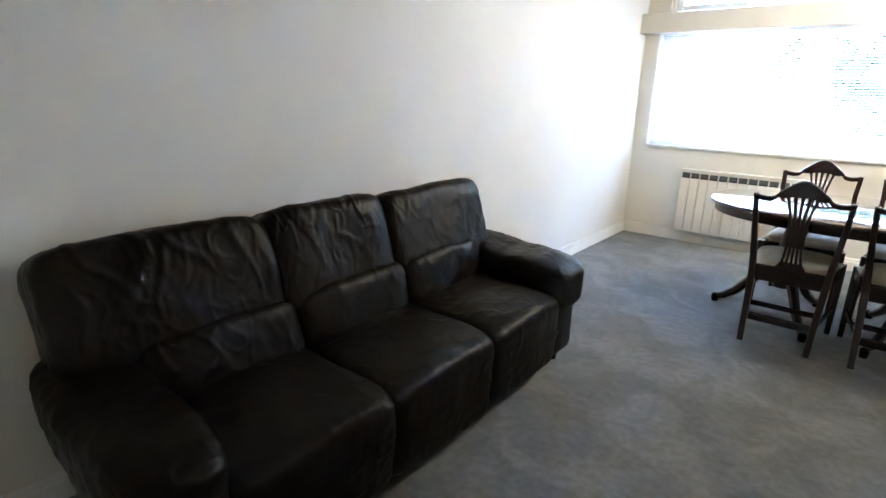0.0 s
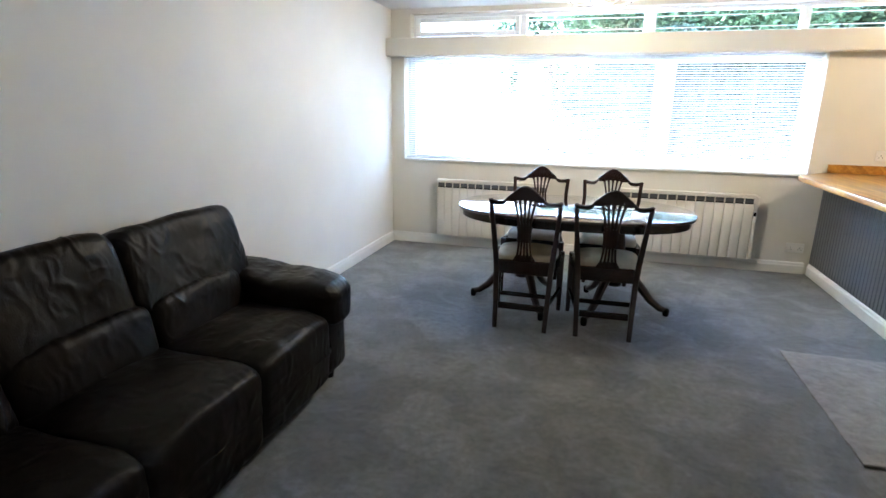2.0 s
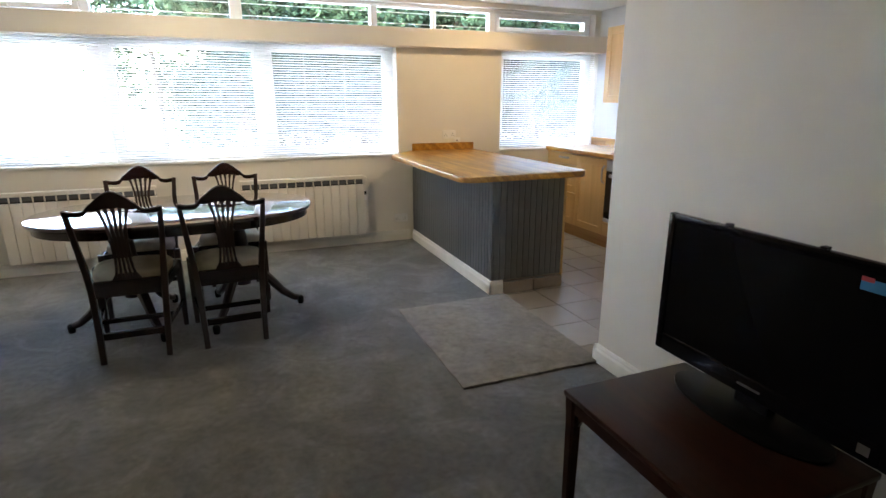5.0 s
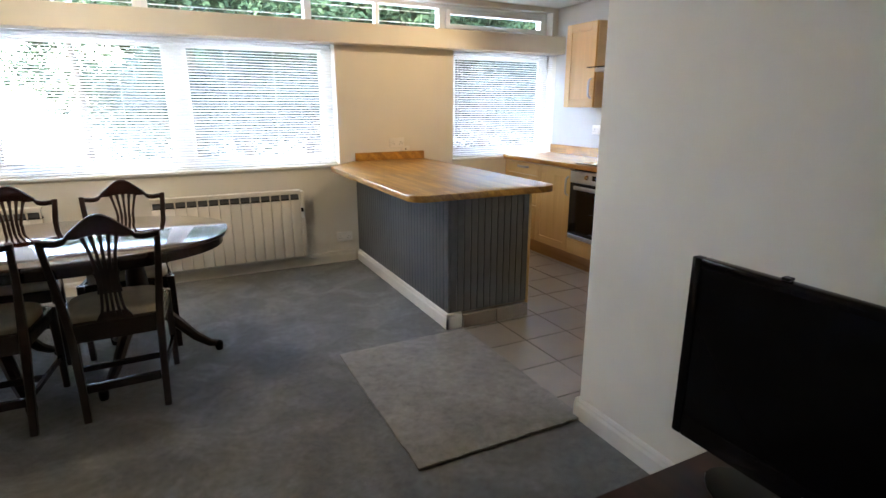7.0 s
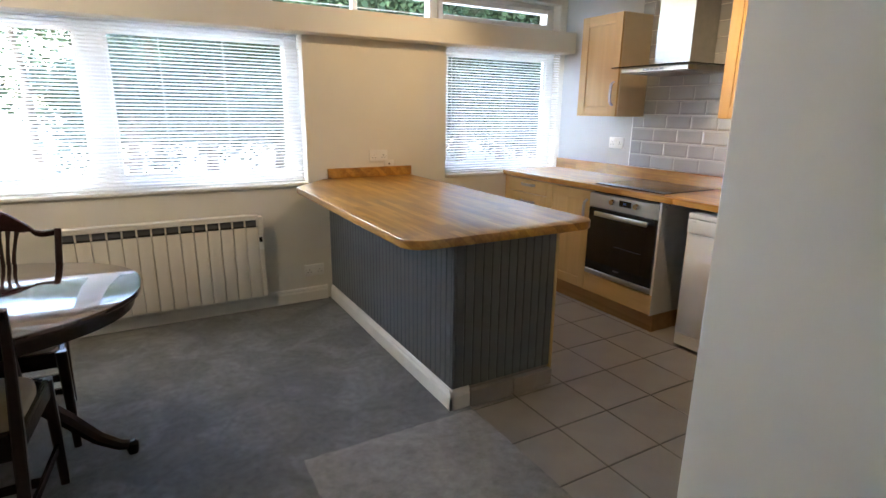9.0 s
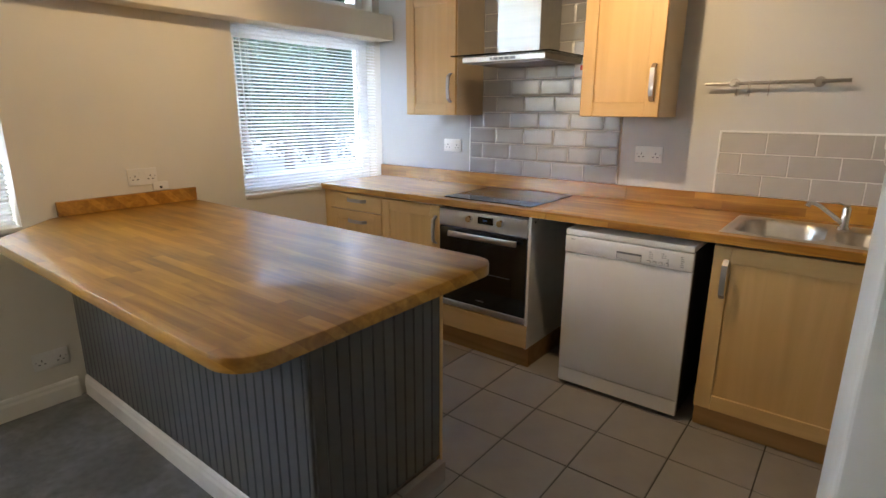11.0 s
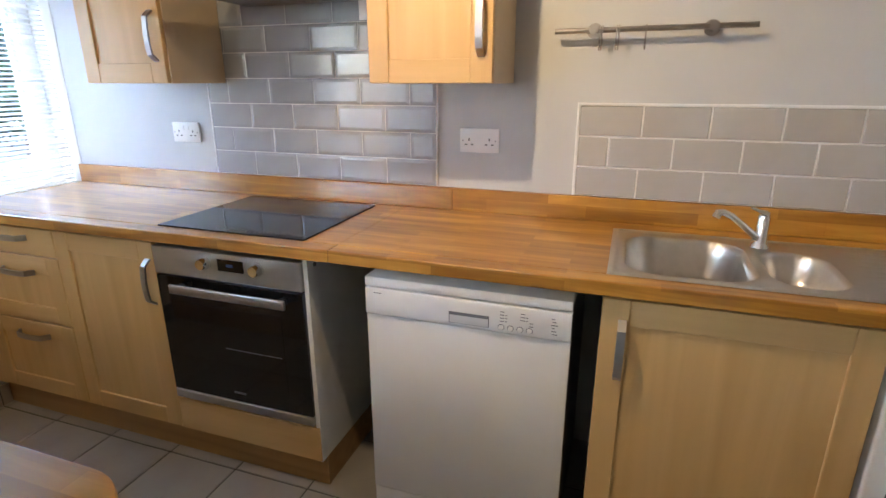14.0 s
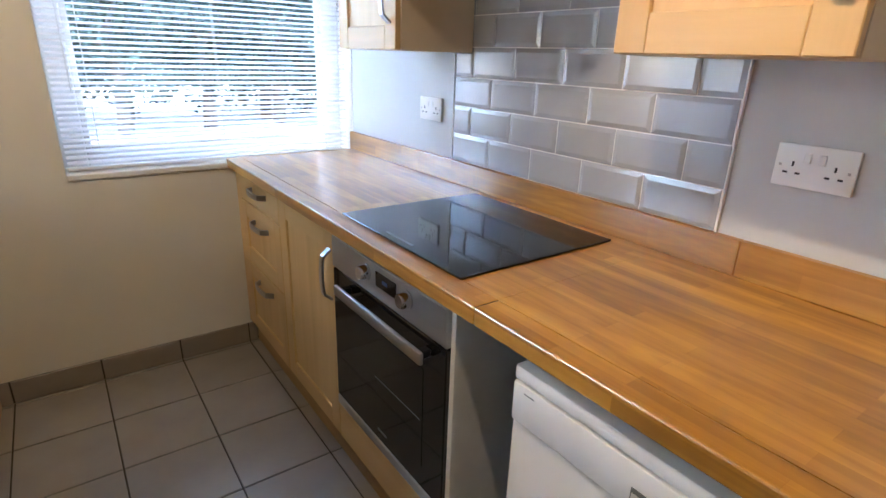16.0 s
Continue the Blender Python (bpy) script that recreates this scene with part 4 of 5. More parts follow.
part("joint", box(B(), 5.474, K - 0.002, -1.7404, -1.7396, 0.876, WT - 0.001), DARK_SLOT, wt, "thin dark joint")
us = thing("upstand", (K - 0.01, -1.93, WT), "oak upstand running behind the long worktop", "upstand")
part("strip", box(B(), K - 0.021, K - 0.001, -1.93, -0.001, WT + 0.0005, 1.0, 0.002), BLOCK, us)
part("strip", box(B(), K - 0.0212, K - 0.001, -3.86, -1.9305, WT + 0.0005, 0.9998, 0.002), BLOCK, us)

FX = 5.50     # face of the doors


def bow_handle(parent, y, z, length, upright):
    """A flat bowed bar handle on two posts."""
    pts = []
    for k in range(9):
        u = -1 + k / 4
        out = 0.032 - 0.010 * u * u
        pts.append((FX_now - out, y + (0 if upright else u * length / 2), z + (u * length / 2 if upright else 0)))
    pts[0] = (FX_now - 0.001, *pts[0][1:])
    pts[-1] = (FX_now - 0.001, *pts[-1][1:])
    secs = []
    for i, p in enumerate(pts):
        w, t = 0.0105, 0.0035
        p = Vector(p)
        a = Vector((0, 1, 0)) if upright else Vector((0, 0, 1))
        d = (Vector(pts[min(i + 1, 8)]) - Vector(pts[max(i - 1, 0)])).normalized()
        c = d.cross(a)
        secs.append([p + a * u * w + c * v * t for u, v in ((-1, -1), (1, -1), (1, 1), (-1, 1))])
    return part("handle", sweep(B(), None, secs), SATIN, parent, "satin nickel bow handle", smooth=35)


def shaker(name, y0, y1, z0, z1, parent, flat=False):
    """A shaker front from y0 down to y1: two stiles, two rails and a sunk panel."""
    y0, y1 = y0 - 0.0015, y1 + 0.0015
    z0, z1 = z0 + 0.0015, z1 - 0.0015
    if flat:
        return part(name, box(B(), FX_now, FX_now + 0.019, y1, y0, z0, z1, 0.002), OAK_Y, parent)
    w = min(0.07, (z1 - z0) * 0.28)
    panel = part(name, box(B(), FX_now + 0.008, FX_now + 0.018, y1 + 0.03, y0 - 0.03, z0 + 0.03, z1 - 0.03), OAK, parent)
    for a, b in ((y0 - 0.068, y0), (y1, y1 + 0.068)):
        part("stile", box(B(), FX_now, FX_now + 0.0195, a, b, z0, z1, 0.0022), OAK, panel)
    for a, b in ((z0, z0 + w), (z1 - w, z1)):
        part("rail", box(B(), FX_now + 0.0005, FX_now + 0.019, y1 + 0.068, y0 - 0.068, a, b, 0.0018), OAK_Y, panel)
    return panel


FX_now = FX
DZ0, DZ1 = 0.125, 0.862
unit = thing("base_cabinet", (5.78, -0.30, 0), "oak kitchen drawer unit with three drawers by the window", "cabinet", "base units")
part("body", box(B(), FX + 0.0205, K - 0.001, -0.555, -0.05, 0.12, 0.874), BEIGE_BOARD, unit)
for z0, z1, flat, hz in ((0.75, DZ1, True, 0.822), (0.465, 0.747, False, 0.681), (DZ0, 0.462, False, 0.405)):
    d = shaker("drawer_front", -0.06, -0.555, z0, z1, unit, flat)
    bow_handle(d, -0.33, hz, 0.172, False)
part("filler", box(B(), FX + 0.004, FX + 0.019, -0.06, -0.002, 0.12, 0.874), OAK, unit)
unit = thing("base_cabinet", (5.78, -0.80, 0), "oak shaker kitchen base unit with one door", "cabinet", "base units")
part("body", box(B(), FX + 0.0205, K - 0.001, -1.034, -0.556, 0.12, 0.874), BEIGE_BOARD, unit)
bow_handle(shaker("door", -0.555, -1.035, DZ0, DZ1, unit), -1.008, 0.716, 0.168, True)
unit = thing("oven_housing", (5.8, -1.335, 0), "oven housing with pale side panel and oak filler", "cabinet", "base units")
part("side_panel", box(B(), FX + 0.004, K - 0.001, -1.645, -1.629, 0.12, 0.874, 0.001), WHITE_PLASTIC, unit, "pale grey-white side board")
for hx, hz in ((5.545, 0.838), (5.575, 0.852)):
    part("hole_cap", tube(B(), [(hx, -1.6451, hz), (hx, -1.6475, hz)], [0.008, 0.007], 12), GREY_PRINT_SHADE, unit)
part("filler_panel", box(B(), FX - 0.001, FX + 0.018, -1.644, -1.037, 0.125, 0.258, 0.002), OAK_Y, unit)
part("body", box(B(), FX + 0.05, K - 0.002, -1.628, -1.036, 0.12, 0.262), BEIGE_BOARD, unit)
unit = thing("base_cabinet", (5.78, -2.82, 0), "oak shaker sink unit with one wide door", "cabinet", "base units")
bm = B()
box(bm, FX + 0.0205, K - 0.001, -2.536, -2.518, 0.11, 0.874)
box(bm, FX + 0.0205, K - 0.001, -3.137, -3.119, 0.11, 0.874)
box(bm, FX + 0.0205, K - 0.001, -3.119, -2.536, 0.11, 0.128)
part("body", bm, BEIGE_BOARD, unit)
bow_handle(shaker("door", -2.518, -3.137, 0.105, DZ1, unit), -2.572, 0.72, 0.168, True)


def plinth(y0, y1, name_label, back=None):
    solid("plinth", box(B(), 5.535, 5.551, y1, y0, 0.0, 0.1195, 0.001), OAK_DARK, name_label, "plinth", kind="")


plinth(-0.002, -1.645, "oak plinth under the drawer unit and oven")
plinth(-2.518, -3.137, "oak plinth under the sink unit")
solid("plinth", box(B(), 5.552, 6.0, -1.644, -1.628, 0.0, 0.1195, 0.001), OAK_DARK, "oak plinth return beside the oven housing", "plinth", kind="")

# ---- kitchen: oven ----
ov = thing("oven", (5.76, -1.335, 0.265), "built-in electric oven with steel panel and black glass", "oven")
o0, o1 = -1.628, -1.040
part("body", box(B(), 5.53, 6.03, o0 + 0.01, o1 - 0.01, 0.266, 0.87), BLACK_PLASTIC, ov)
cp = part("control_panel", box(B(), 5.492, 5.5295, o0, o1, 0.757, 0.856, 0.003), STEEL, ov, "brushed steel control panel")
part("display", box(B(), 5.4895, 5.492, -1.415, -1.315, 0.796, 0.836), BLACK_GLASS, cp, "black clock display")
part("digits", box(B(), 5.4888, 5.4894, -1.375, -1.35, 0.812, 0.822), material("display digits", (0.05, 0.10, 0.24), 0.4), cp, "faint blue digits")
for ky in (-1.262, -1.468):
    k = part("knob", tube(B(), [(5.4918, ky, 0.816), (5.474, ky, 0.816), (5.466, ky, 0.816)], [0.021, 0.020, 0.017], 20), CHROME, cp, "round steel knob", smooth=35)
    part("knob_collar", tube(B(), [(5.4919, ky, 0.816), (5.488, ky, 0.816)], [0.024, 0.024], 20), STEEL, k)
dr = part("door", box(B(), 5.494, 5.5295, o0, o1, 0.302, 0.752, 0.003), OVEN_GLASS, ov, "black glass door")
part("door_trim", box(B(), 5.493, 5.5295, o0, o1, 0.266, 0.3005, 0.003), STEEL, dr, "steel strip at the foot")
part("inner_window", box(B(), 5.4930, 5.4938, o0 + 0.09, o1 - 0.09, 0.37, 0.66), BLACK_GLASS, dr)
part("rack_line", box(B(), 5.4922, 5.4929, o0 + 0.10, -1.30, 0.508, 0.511), GREY_PRINT_SHADE, dr, "oven rack seen through glass")
part("logo", box(B(), 5.4932, 5.4939, -1.36, -1.31, 0.335, 0.343), GREY_PRINT_SHADE, dr)
part("handle", box(B(), 5.452, 5.464, o0 + 0.045, o1 - 0.09, 0.705, 0.737, 0.004, 2), STEEL, dr, "flat steel bar handle", smooth=30)
for hy in (o0 + 0.07, o1 - 0.115):
    part("handle_post", box(B(), 5.4645, 5.4935, hy - 0.012, hy + 0.012, 0.71, 0.73, 0.002), BLACK_PLASTIC, dr)

hob = thing("hob", (5.78, -1.336, WT), "black glass induction hob set on the oak worktop", "hob")
part("glass_top", box(B(), 5.525, 6.03, -1.626, -1.047, WT + 0.0005, WT + 0.006, 0.002), BLACK_GLASS, hob)
part("touch_marks", box(B(), 5.545, 5.553, -1.40, -1.27, WT + 0.0061, WT + 0.0064), GREY_PRINT_SHADE, hob)

# ---- kitchen: dishwasher ----
dw = thing("dishwasher", (5.77, -2.15, 0), "white freestanding dishwasher standing under the worktop", "dishwasher")
a, b = -2.449, -1.851
part("cabinet", box(B(), 5.52, 6.06, a + 0.002, b - 0.002, 0.012, 0.812, 0.004), BLACK_PLASTIC, dw, "dark side casing")
part("lid", box(B(), 5.483, 6.06, a, b, 0.815, 0.845, 0.005, 2), WHITE, dw, smooth=30)
pnl = part("control_panel", box(B(), 5.482, 5.519, a, b, 0.728, 0.811, 0.004, 2), WHITE, dw, smooth=30)
# no recess is cut: rim and plate carry the grip's shade as colour
part("grip_shade_rim", box(B(), 5.4805, 5.4818, -2.228, -2.112, 0.738, 0.772, 0.0005), GREY_PRINT_SHADE, pnl, "dark rim painted as the shade of a recessed grip")
part("grip_plate", box(B(), 5.4797, 5.4804, -2.2255, -2.1145, 0.7395, 0.763), GRIP_SHADE_GREY, pnl, "raised grey plate coloured as the shaded grip recess")
for i in range(4):
    y = -2.262 - i * 0.026
    bt = part("button", tube(B(), [(5.482, y, 0.745), (5.4775, y, 0.745), (5.4765, y, 0.745)], [0.0076, 0.007, 0.005], 14), WHITE_PLASTIC, pnl, smooth=35)
    part("button_ring", tube(B(), [(5.4819, y, 0.745), (5.4812, y, 0.745)], [0.0092, 0.0092], 14), GREY_PRINT_SHADE, bt)
for y, n_marks, z_0, w_mark in ((-2.262, 4, 0.762, 0.008), (-2.274, 3, 0.762, 0.004), (-2.318, 3, 0.772, 0.009), (-2.331, 2, 0.772, 0.004), (-2.342, 2, 0.757, 0.007)):
    for i in range(n_marks):
        part("print_mark", box(B(), 5.4813, 5.4819, y - w_mark, y + w_mark * 0.4, z_0 + i * 0.0092, z_0 + 0.0022 + i * 0.0092), GREY_PRINT_SHADE, pnl)
for i in range(6):
    part("print_mark", box(B(), 5.4813, 5.4819, -2.414 + 0.004 * (i % 3), -2.399 + 0.002 * (i % 2), 0.744 + i * 0.0088, 0.7462 + i * 0.0088), GREY_PRINT_SHADE, pnl)
part("print_mark", box(B(), 5.4813, 5.4819, -1.905, -1.880, 0.796, 0.798), GREY_PRINT_SHADE, pnl)
part("door", box(B(), 5.488, 5.5195, a, b, 0.100, 0.7255, 0.004, 2), WHITE, dw, smooth=30)
part("kick_plate", box(B(), 5.491, 5.5195, a, b, 0.02, 0.098, 0.003), WHITE, dw)
for fx in (5.54, 6.02):
    for fy in (a + 0.05, b - 0.05):
        part("foot", lathe(B(), (fx, fy), [(0.018, 0.0), (0.018, 0.0125)], 10), BLACK_PLASTIC, dw)

# ---- kitchen: washing machine ----
wm = thing("washing_machine", (5.78, -3.45, 0), "white front-loading washing machine with dark round door", "washing machine")
a, b = -3.75, -3.152
part("cabinet", box(B(), 5.50, 6.06, a, b, 0.012, 0.815, 0.012, 3), WHITE, wm, smooth=30)
part("lid", box(B(), 5.496, 6.06, a - 0.001, b + 0.001, 0.8155, 0.838, 0.004, 2), WHITE, wm, smooth=30)
f = part("fascia", box(B(), 5.49, 5.4995, a + 0.01, b - 0.01, 0.70, 0.81, 0.004, 2), WHITE, wm, smooth=30)
part("drawer", box(B(), 5.4875, 5.4895, b - 0.21, b - 0.04, 0.74, 0.772, 0.001), UPVC, f, "detergent drawer")
part("logo", box(B(), 5.4888, 5.4898, b - 0.075, b - 0.045, 0.788, 0.794), GREY_PRINT_SHADE, f)
part("print_mark", box(B(), 5.4888, 5.4898, b - 0.06, b - 0.045, 0.712, 0.716), GREY_PRINT_SHADE, f)
part("dial", tube(B(), [(5.4899, -3.45, 0.755), (5.468, -3.45, 0.755)], [0.03, 0.026], 20), SATIN, f, smooth=35)
cy, cz = -3.452, 0.42
bm = B()
sweep(bm, None, [[(x, cy + r * math.cos(2 * math.pi * k / 40), cz + r * math.sin(2 * math.pi * k / 40)) for k in range(40)] for x, r in ((5.4995, 0.252), (5.47, 0.245), (5.462, 0.22), (5.466, 0.178), (5.48, 0.170))], cap=False)
door = part("door_ring", bm, material("grey door ring", (0.30, 0.31, 0.32), 0.25, metal=0.6), wm, "grey metallic door ring", smooth=50)
bm = B()
sweep(bm, None, [[(x, cy + r * math.cos(2 * math.pi * k / 40), cz + r * math.sin(2 * math.pi * k / 40)) for k in range(40)] for x, r in ((5.482, 0.174), (5.476, 0.12), (5.473, 0.06), (5.472, 0.005))])
part("door_glass", bm, BLACK_GLASS, door, "dark bowl glass", smooth=50)
for fx in (5.54, 6.02):
    for fy in (a + 0.05, b - 0.05):
        part("foot", lathe(B(), (fx, fy), [(0.018, 0.0), (0.018, 0.0125)], 10), BLACK_PLASTIC, wm)

# ---- kitchen: sink and tap ----
sk = thing("sink", (5.755, -3.0, WT), "inset stainless steel bowl-and-a-half sink with drainer", "sink")


def soft_rect(x, y, x0, x1, y0, y1, r):
    """Signed distance to a rounded rectangle; negative inside."""
    qx, qy = abs(x - (x0 + x1) / 2) - (x1 - x0) / 2 + r, abs(y - (y0 + y1) / 2) - (y1 - y0) / 2 + r
    return math.hypot(max(qx, 0), max(qy, 0)) + min(max(qx, qy), 0) - r


def sink_z(x, y):
    z = 0.004
    e = soft_rect(x, y, 5.522, 5.988, -3.478, -2.522, 0.02)
    z -= 0.004 * min(max((e + 0.012) / 0.012, 0), 1)
    z -= 0.004 * min(max((-e - 0.016) / 0.008, 0), 1)
    for x0, x1, y0, y1, r, depth in ((5.56, 5.92, -2.885, -2.565, 0.09, 0.15), (5.575, 5.86, -3.085, -2.915, 0.075, 0.085)):
        d = -soft_rect(x, y, x0, x1, y0, y1, r)
        if d > 0:
            u = min(d / 0.04, 1)
            z -= depth * (1 - (1 - u) ** 2.2) + 0.004 * u
    if y < -3.13 and 5.58 < x < 5.95:
        z += 0.0022 * max(0, math.sin((x - 5.58) / 0.37 * 9 * 2 * math.pi)) * min(1, (-3.13 - y) / 0.04, (y + 3.46) / 0.03 if y > -3.46 else 0)
    return z


bm = B()
NX, NY = 100, 200
grid = [[bm.verts.new((5.522 + 0.466 * i / NX, -2.522 - 0.956 * j / NY, WT + 0.0015 + sink_z(5.522 + 0.466 * i / NX, -2.522 - 0.956 * j / NY))) for i in range(NX + 1)] for j in range(NY + 1)]
for j in range(NY):
    for i in range(NX):
        bm.faces.new((grid[j][i], grid[j][i + 1], grid[j + 1][i + 1], grid[j + 1][i]))
me = bpy.data.meshes.new("basin")
bmesh.ops.translate(bm, vec=-base_of(sk), verts=bm.verts)
bmesh.ops.recalc_face_normals(bm, faces=bm.faces)
bm.to_mesh(me)
bm.free()
me.materials.append(SINK_STEEL)
me.shade_smooth()
basin = new("basin", me)
basin.parent = sk
for y, x, z in ((-2.725, 5.74, 0.153), (-3.0, 5.72, 0.0885)):
    part("drain", lathe(B(), (x, y), [(0.028, WT - z), (0.026, WT - z + 0.004), (0.012, WT - z + 0.002)], 18), CHROME, sk, "round plug hole", smooth=True)
tp = thing("tap", (5.905, -2.936, WT), "chrome single-lever mixer tap on the sink", "tap")
tx, ty = 5.905, -2.936
part("body", lathe(B(), (tx, ty), [(0.026, WT + 0.003), (0.024, WT + 0.01), (0.0175, WT + 0.018), (0.0175, WT + 0.088), (0.014, WT + 0.098)], 20), CHROME, tp, smooth=True)
part("spout", tube(B(), [(tx - 0.005, ty + 0.01, WT + 0.03), (tx - 0.03, ty + 0.05, WT + 0.065), (tx - 0.055, ty + 0.095, WT + 0.102), (tx - 0.066, ty + 0.118, WT + 0.113), (tx - 0.074, ty + 0.132, WT + 0.112), (tx - 0.078, ty + 0.138, WT + 0.098)], [0.011, 0.0095, 0.009, 0.0095, 0.0115, 0.0115], 14), CHROME, tp, smooth=True)
part("lever", bar(B(), [(tx, ty - 0.006, WT + 0.103), (tx - 0.006, ty + 0.012, WT + 0.109), (tx - 0.014, ty + 0.038, WT + 0.12)], [0.024, 0.018, 0.011], [0.014, 0.009, 0.006]), CHROME, tp, smooth=True)

# ---- kitchen: wall units and hood ----
FX_now = 5.775
CZ0, CZ1 = 1.378, 2.095
for y0, y1, lab in ((-0.540, -0.937, "oak shaker wall cabinet between window and hood"), (-1.747, -2.148, "oak shaker wall cabinet beside the cooker hood")):
    u = thing("wall_cabinet", (5.93, (y0 + y1) / 2, CZ0), lab, "cabinet", "wall units")
    part("body", box(B(), FX_now + 0.0205, K - 0.012, y1, y0, CZ0, CZ1, 0.001), BEIGE_BOARD, u)
    bow_handle(shaker("door", y0, y1, CZ0, CZ1, u), y1 + 0.036, CZ0 + 0.162, 0.168, True)

hd = thing("cooker_hood", (5.85, -1.345, 1.66), "steel chimney cooker hood with flat glass canopy", "cooker hood")
part("body", box(B(), 5.64, K - 0.012, -1.605, -1.085, 1.664, 1.695, 0.003), STEEL, hd, smooth=30)
part("canopy", box(B(), 5.595, K - 0.012, -1.655, -1.035, 1.6965, 1.7035, 0.002), HOOD_GLASS, hd, "smoked glass canopy")
part("chimney", box(B(), 5.835, K - 0.012, -1.465, -1.19, 1.705, CEIL_Z - 0.001, 0.002), STEEL, hd, "tall steel chimney")
part("filter", box(B(), 5.70, 6.02, -1.58, -1.11, 1.660, 1.6635), material("hood filter", (0.35, 0.35, 0.35), 0.4, metal=0.9, vary=0.2, scale=60), hd)
part("control_strip", box(B(), 5.6385, 5.6398, -1.43, -1.27, 1.673, 1.686), GREY_PRINT_SHADE, hd)
for i in range(4):
    part("button", tube(B(), [(5.6384, -1.29 - i * 0.035, 1.6795), (5.6365, -1.29 - i * 0.035, 1.6795)], [0.005, 0.0045], 10), SATIN, hd)

# ---- kitchen: wall fittings ----


def socket(at, face, label, double=True, mat=WHITE_PLASTIC):
    """A switched wall socket. face: the way that it looks, 'x' for towards -x and 'y' for towards -y."""
    x, y, z = at
    w, h = (0.073, 0.043) if double else (0.043, 0.043)
    s = thing("wall_socket", at, label, "socket", "wall sockets")

    def flat(u0, u1, d0, d1, z0, z1, bev=0.0, seg=1):
        # u runs to the right as one faces the plate, d comes out of the wall
        if face == "x":
            return box(B(), x - d1, x - d0, y - u1, y - u0, z + z0, z + z1, bev, seg)
        return box(B(), x + u0, x + u1, y - d1, y - d0, z + z0, z + z1, bev, seg)

    plate = part("plate", flat(-w, w, 0.0005, 0.010, -h, h, 0.003, 2), mat, s, smooth=30)
    for k in ((-1, 1) if double else (0,)):
        c = k * 0.038
        part("rocker", flat(c * 0.35 - 0.006, c * 0.35 + 0.006, 0.010, 0.0135, 0.008, 0.028, 0.001), mat, plate)
        for du, dz, hw, hh in ((0, 0.004, 0.002, 0.005), (-0.0115, -0.014, 0.0045, 0.002), (0.0115, -0.014, 0.0045, 0.002)):
            part("pin_hole", flat(c + du - hw, c + du + hw, 0.0101, 0.0106, dz - hh, dz + hh), DARK_SLOT, plate)
    for k in (-1, 1):
        part("screw", flat(k * w * 0.84 - 0.0025, k * w * 0.84 + 0.0025, 0.0101, 0.0107, -0.0025, 0.0025), SATIN, plate)
    return s


socket((K, -0.688, 1.171), "x", "white double wall socket near the kitchen window")
socket((K, -2.028, 1.178), "x", "white double wall socket under the wall cabinet")
socket((4.30, 0.0, 1.068), "y", "cream double wall socket above the breakfast bar")
ph = thing("phone_socket", (4.385, 0.0, 1.012), "small white telephone socket above the oak upstand", "socket")
part("plate", box(B(), 4.345, 4.425, -0.013, -0.0005, 0.990, 1.034, 0.003, 2), WHITE_PLASTIC, ph, smooth=30)
part("jack", box(B(), 4.378, 4.392, -0.0138, -0.0132, 0.999, 1.011), DARK_SLOT, ph)
socket((3.765, 0.0, 0.235), "y", "cream double wall socket low beside the breakfast bar")
cs = thing("cooker_switch", (K - 0.011, -1.612, 1.64), "white cooker switch with red rocker on the tiles", "switch")
part("plate", box(B(), K - 0.02, K - 0.0115, -1.655, -1.569, 1.597, 1.683, 0.003, 2), WHITE_PLASTIC, cs, smooth=30)
part("rocker", box(B(), K - 0.024, K - 0.0205, -1.632, -1.606, 1.632, 1.658, 0.001), RED_ROCKER, cs, "red rocker")

ls = thing("light_switch", (4.475, STUB_Y, 1.35), "white two-gang light switch on the partition end", "switch")
part("plate", box(B(), 4.432, 4.518, STUB_Y + 0.0005, STUB_Y + 0.009, 1.307, 1.393, 0.003, 2), WHITE_PLASTIC, ls, smooth=30)
for kx in (4.46, 4.49):
    part("rocker", box(B(), kx - 0.006, kx + 0.006, STUB_Y + 0.0091, STUB_Y + 0.013, 1.337, 1.363, 0.001), WHITE_PLASTIC, ls)

rl = thing("utensil_rail", (K - 0.05, -2.575, 1.535), "steel utensil rail with hooks on the kitchen wall", "rail")
part("bar", tube(B(), [(K - 0.05, -2.285, 1.536), (K - 0.05, -2.865, 1.54)], 0.0085, 12), RAIL_STEEL, rl, smooth=True)
for yy in (-2.405, -2.748):
    bk = part("bracket", tube(B(), [(K - 0.001, yy, 1.538), (K - 0.006, yy, 1.538), (K - 0.0061, yy, 1.538), (K - 0.05, yy, 1.538), (K - 0.06, yy, 1.538)], [0.024, 0.024, 0.010, 0.010, 0.014], 18), RAIL_STEEL, rl, smooth=35)
for yy in (-2.425, -2.432, -2.475, -2.482, -2.56):
    part("hook", tube(B(), [(K - 0.05, yy, 1.549), (K - 0.062, yy, 1.54), (K - 0.062, yy, 1.51), (K - 0.055, yy, 1.49), (K - 0.066, yy, 1.478), (K - 0.08, yy, 1.49)], 0.0026, 6), RAIL_STEEL, rl)

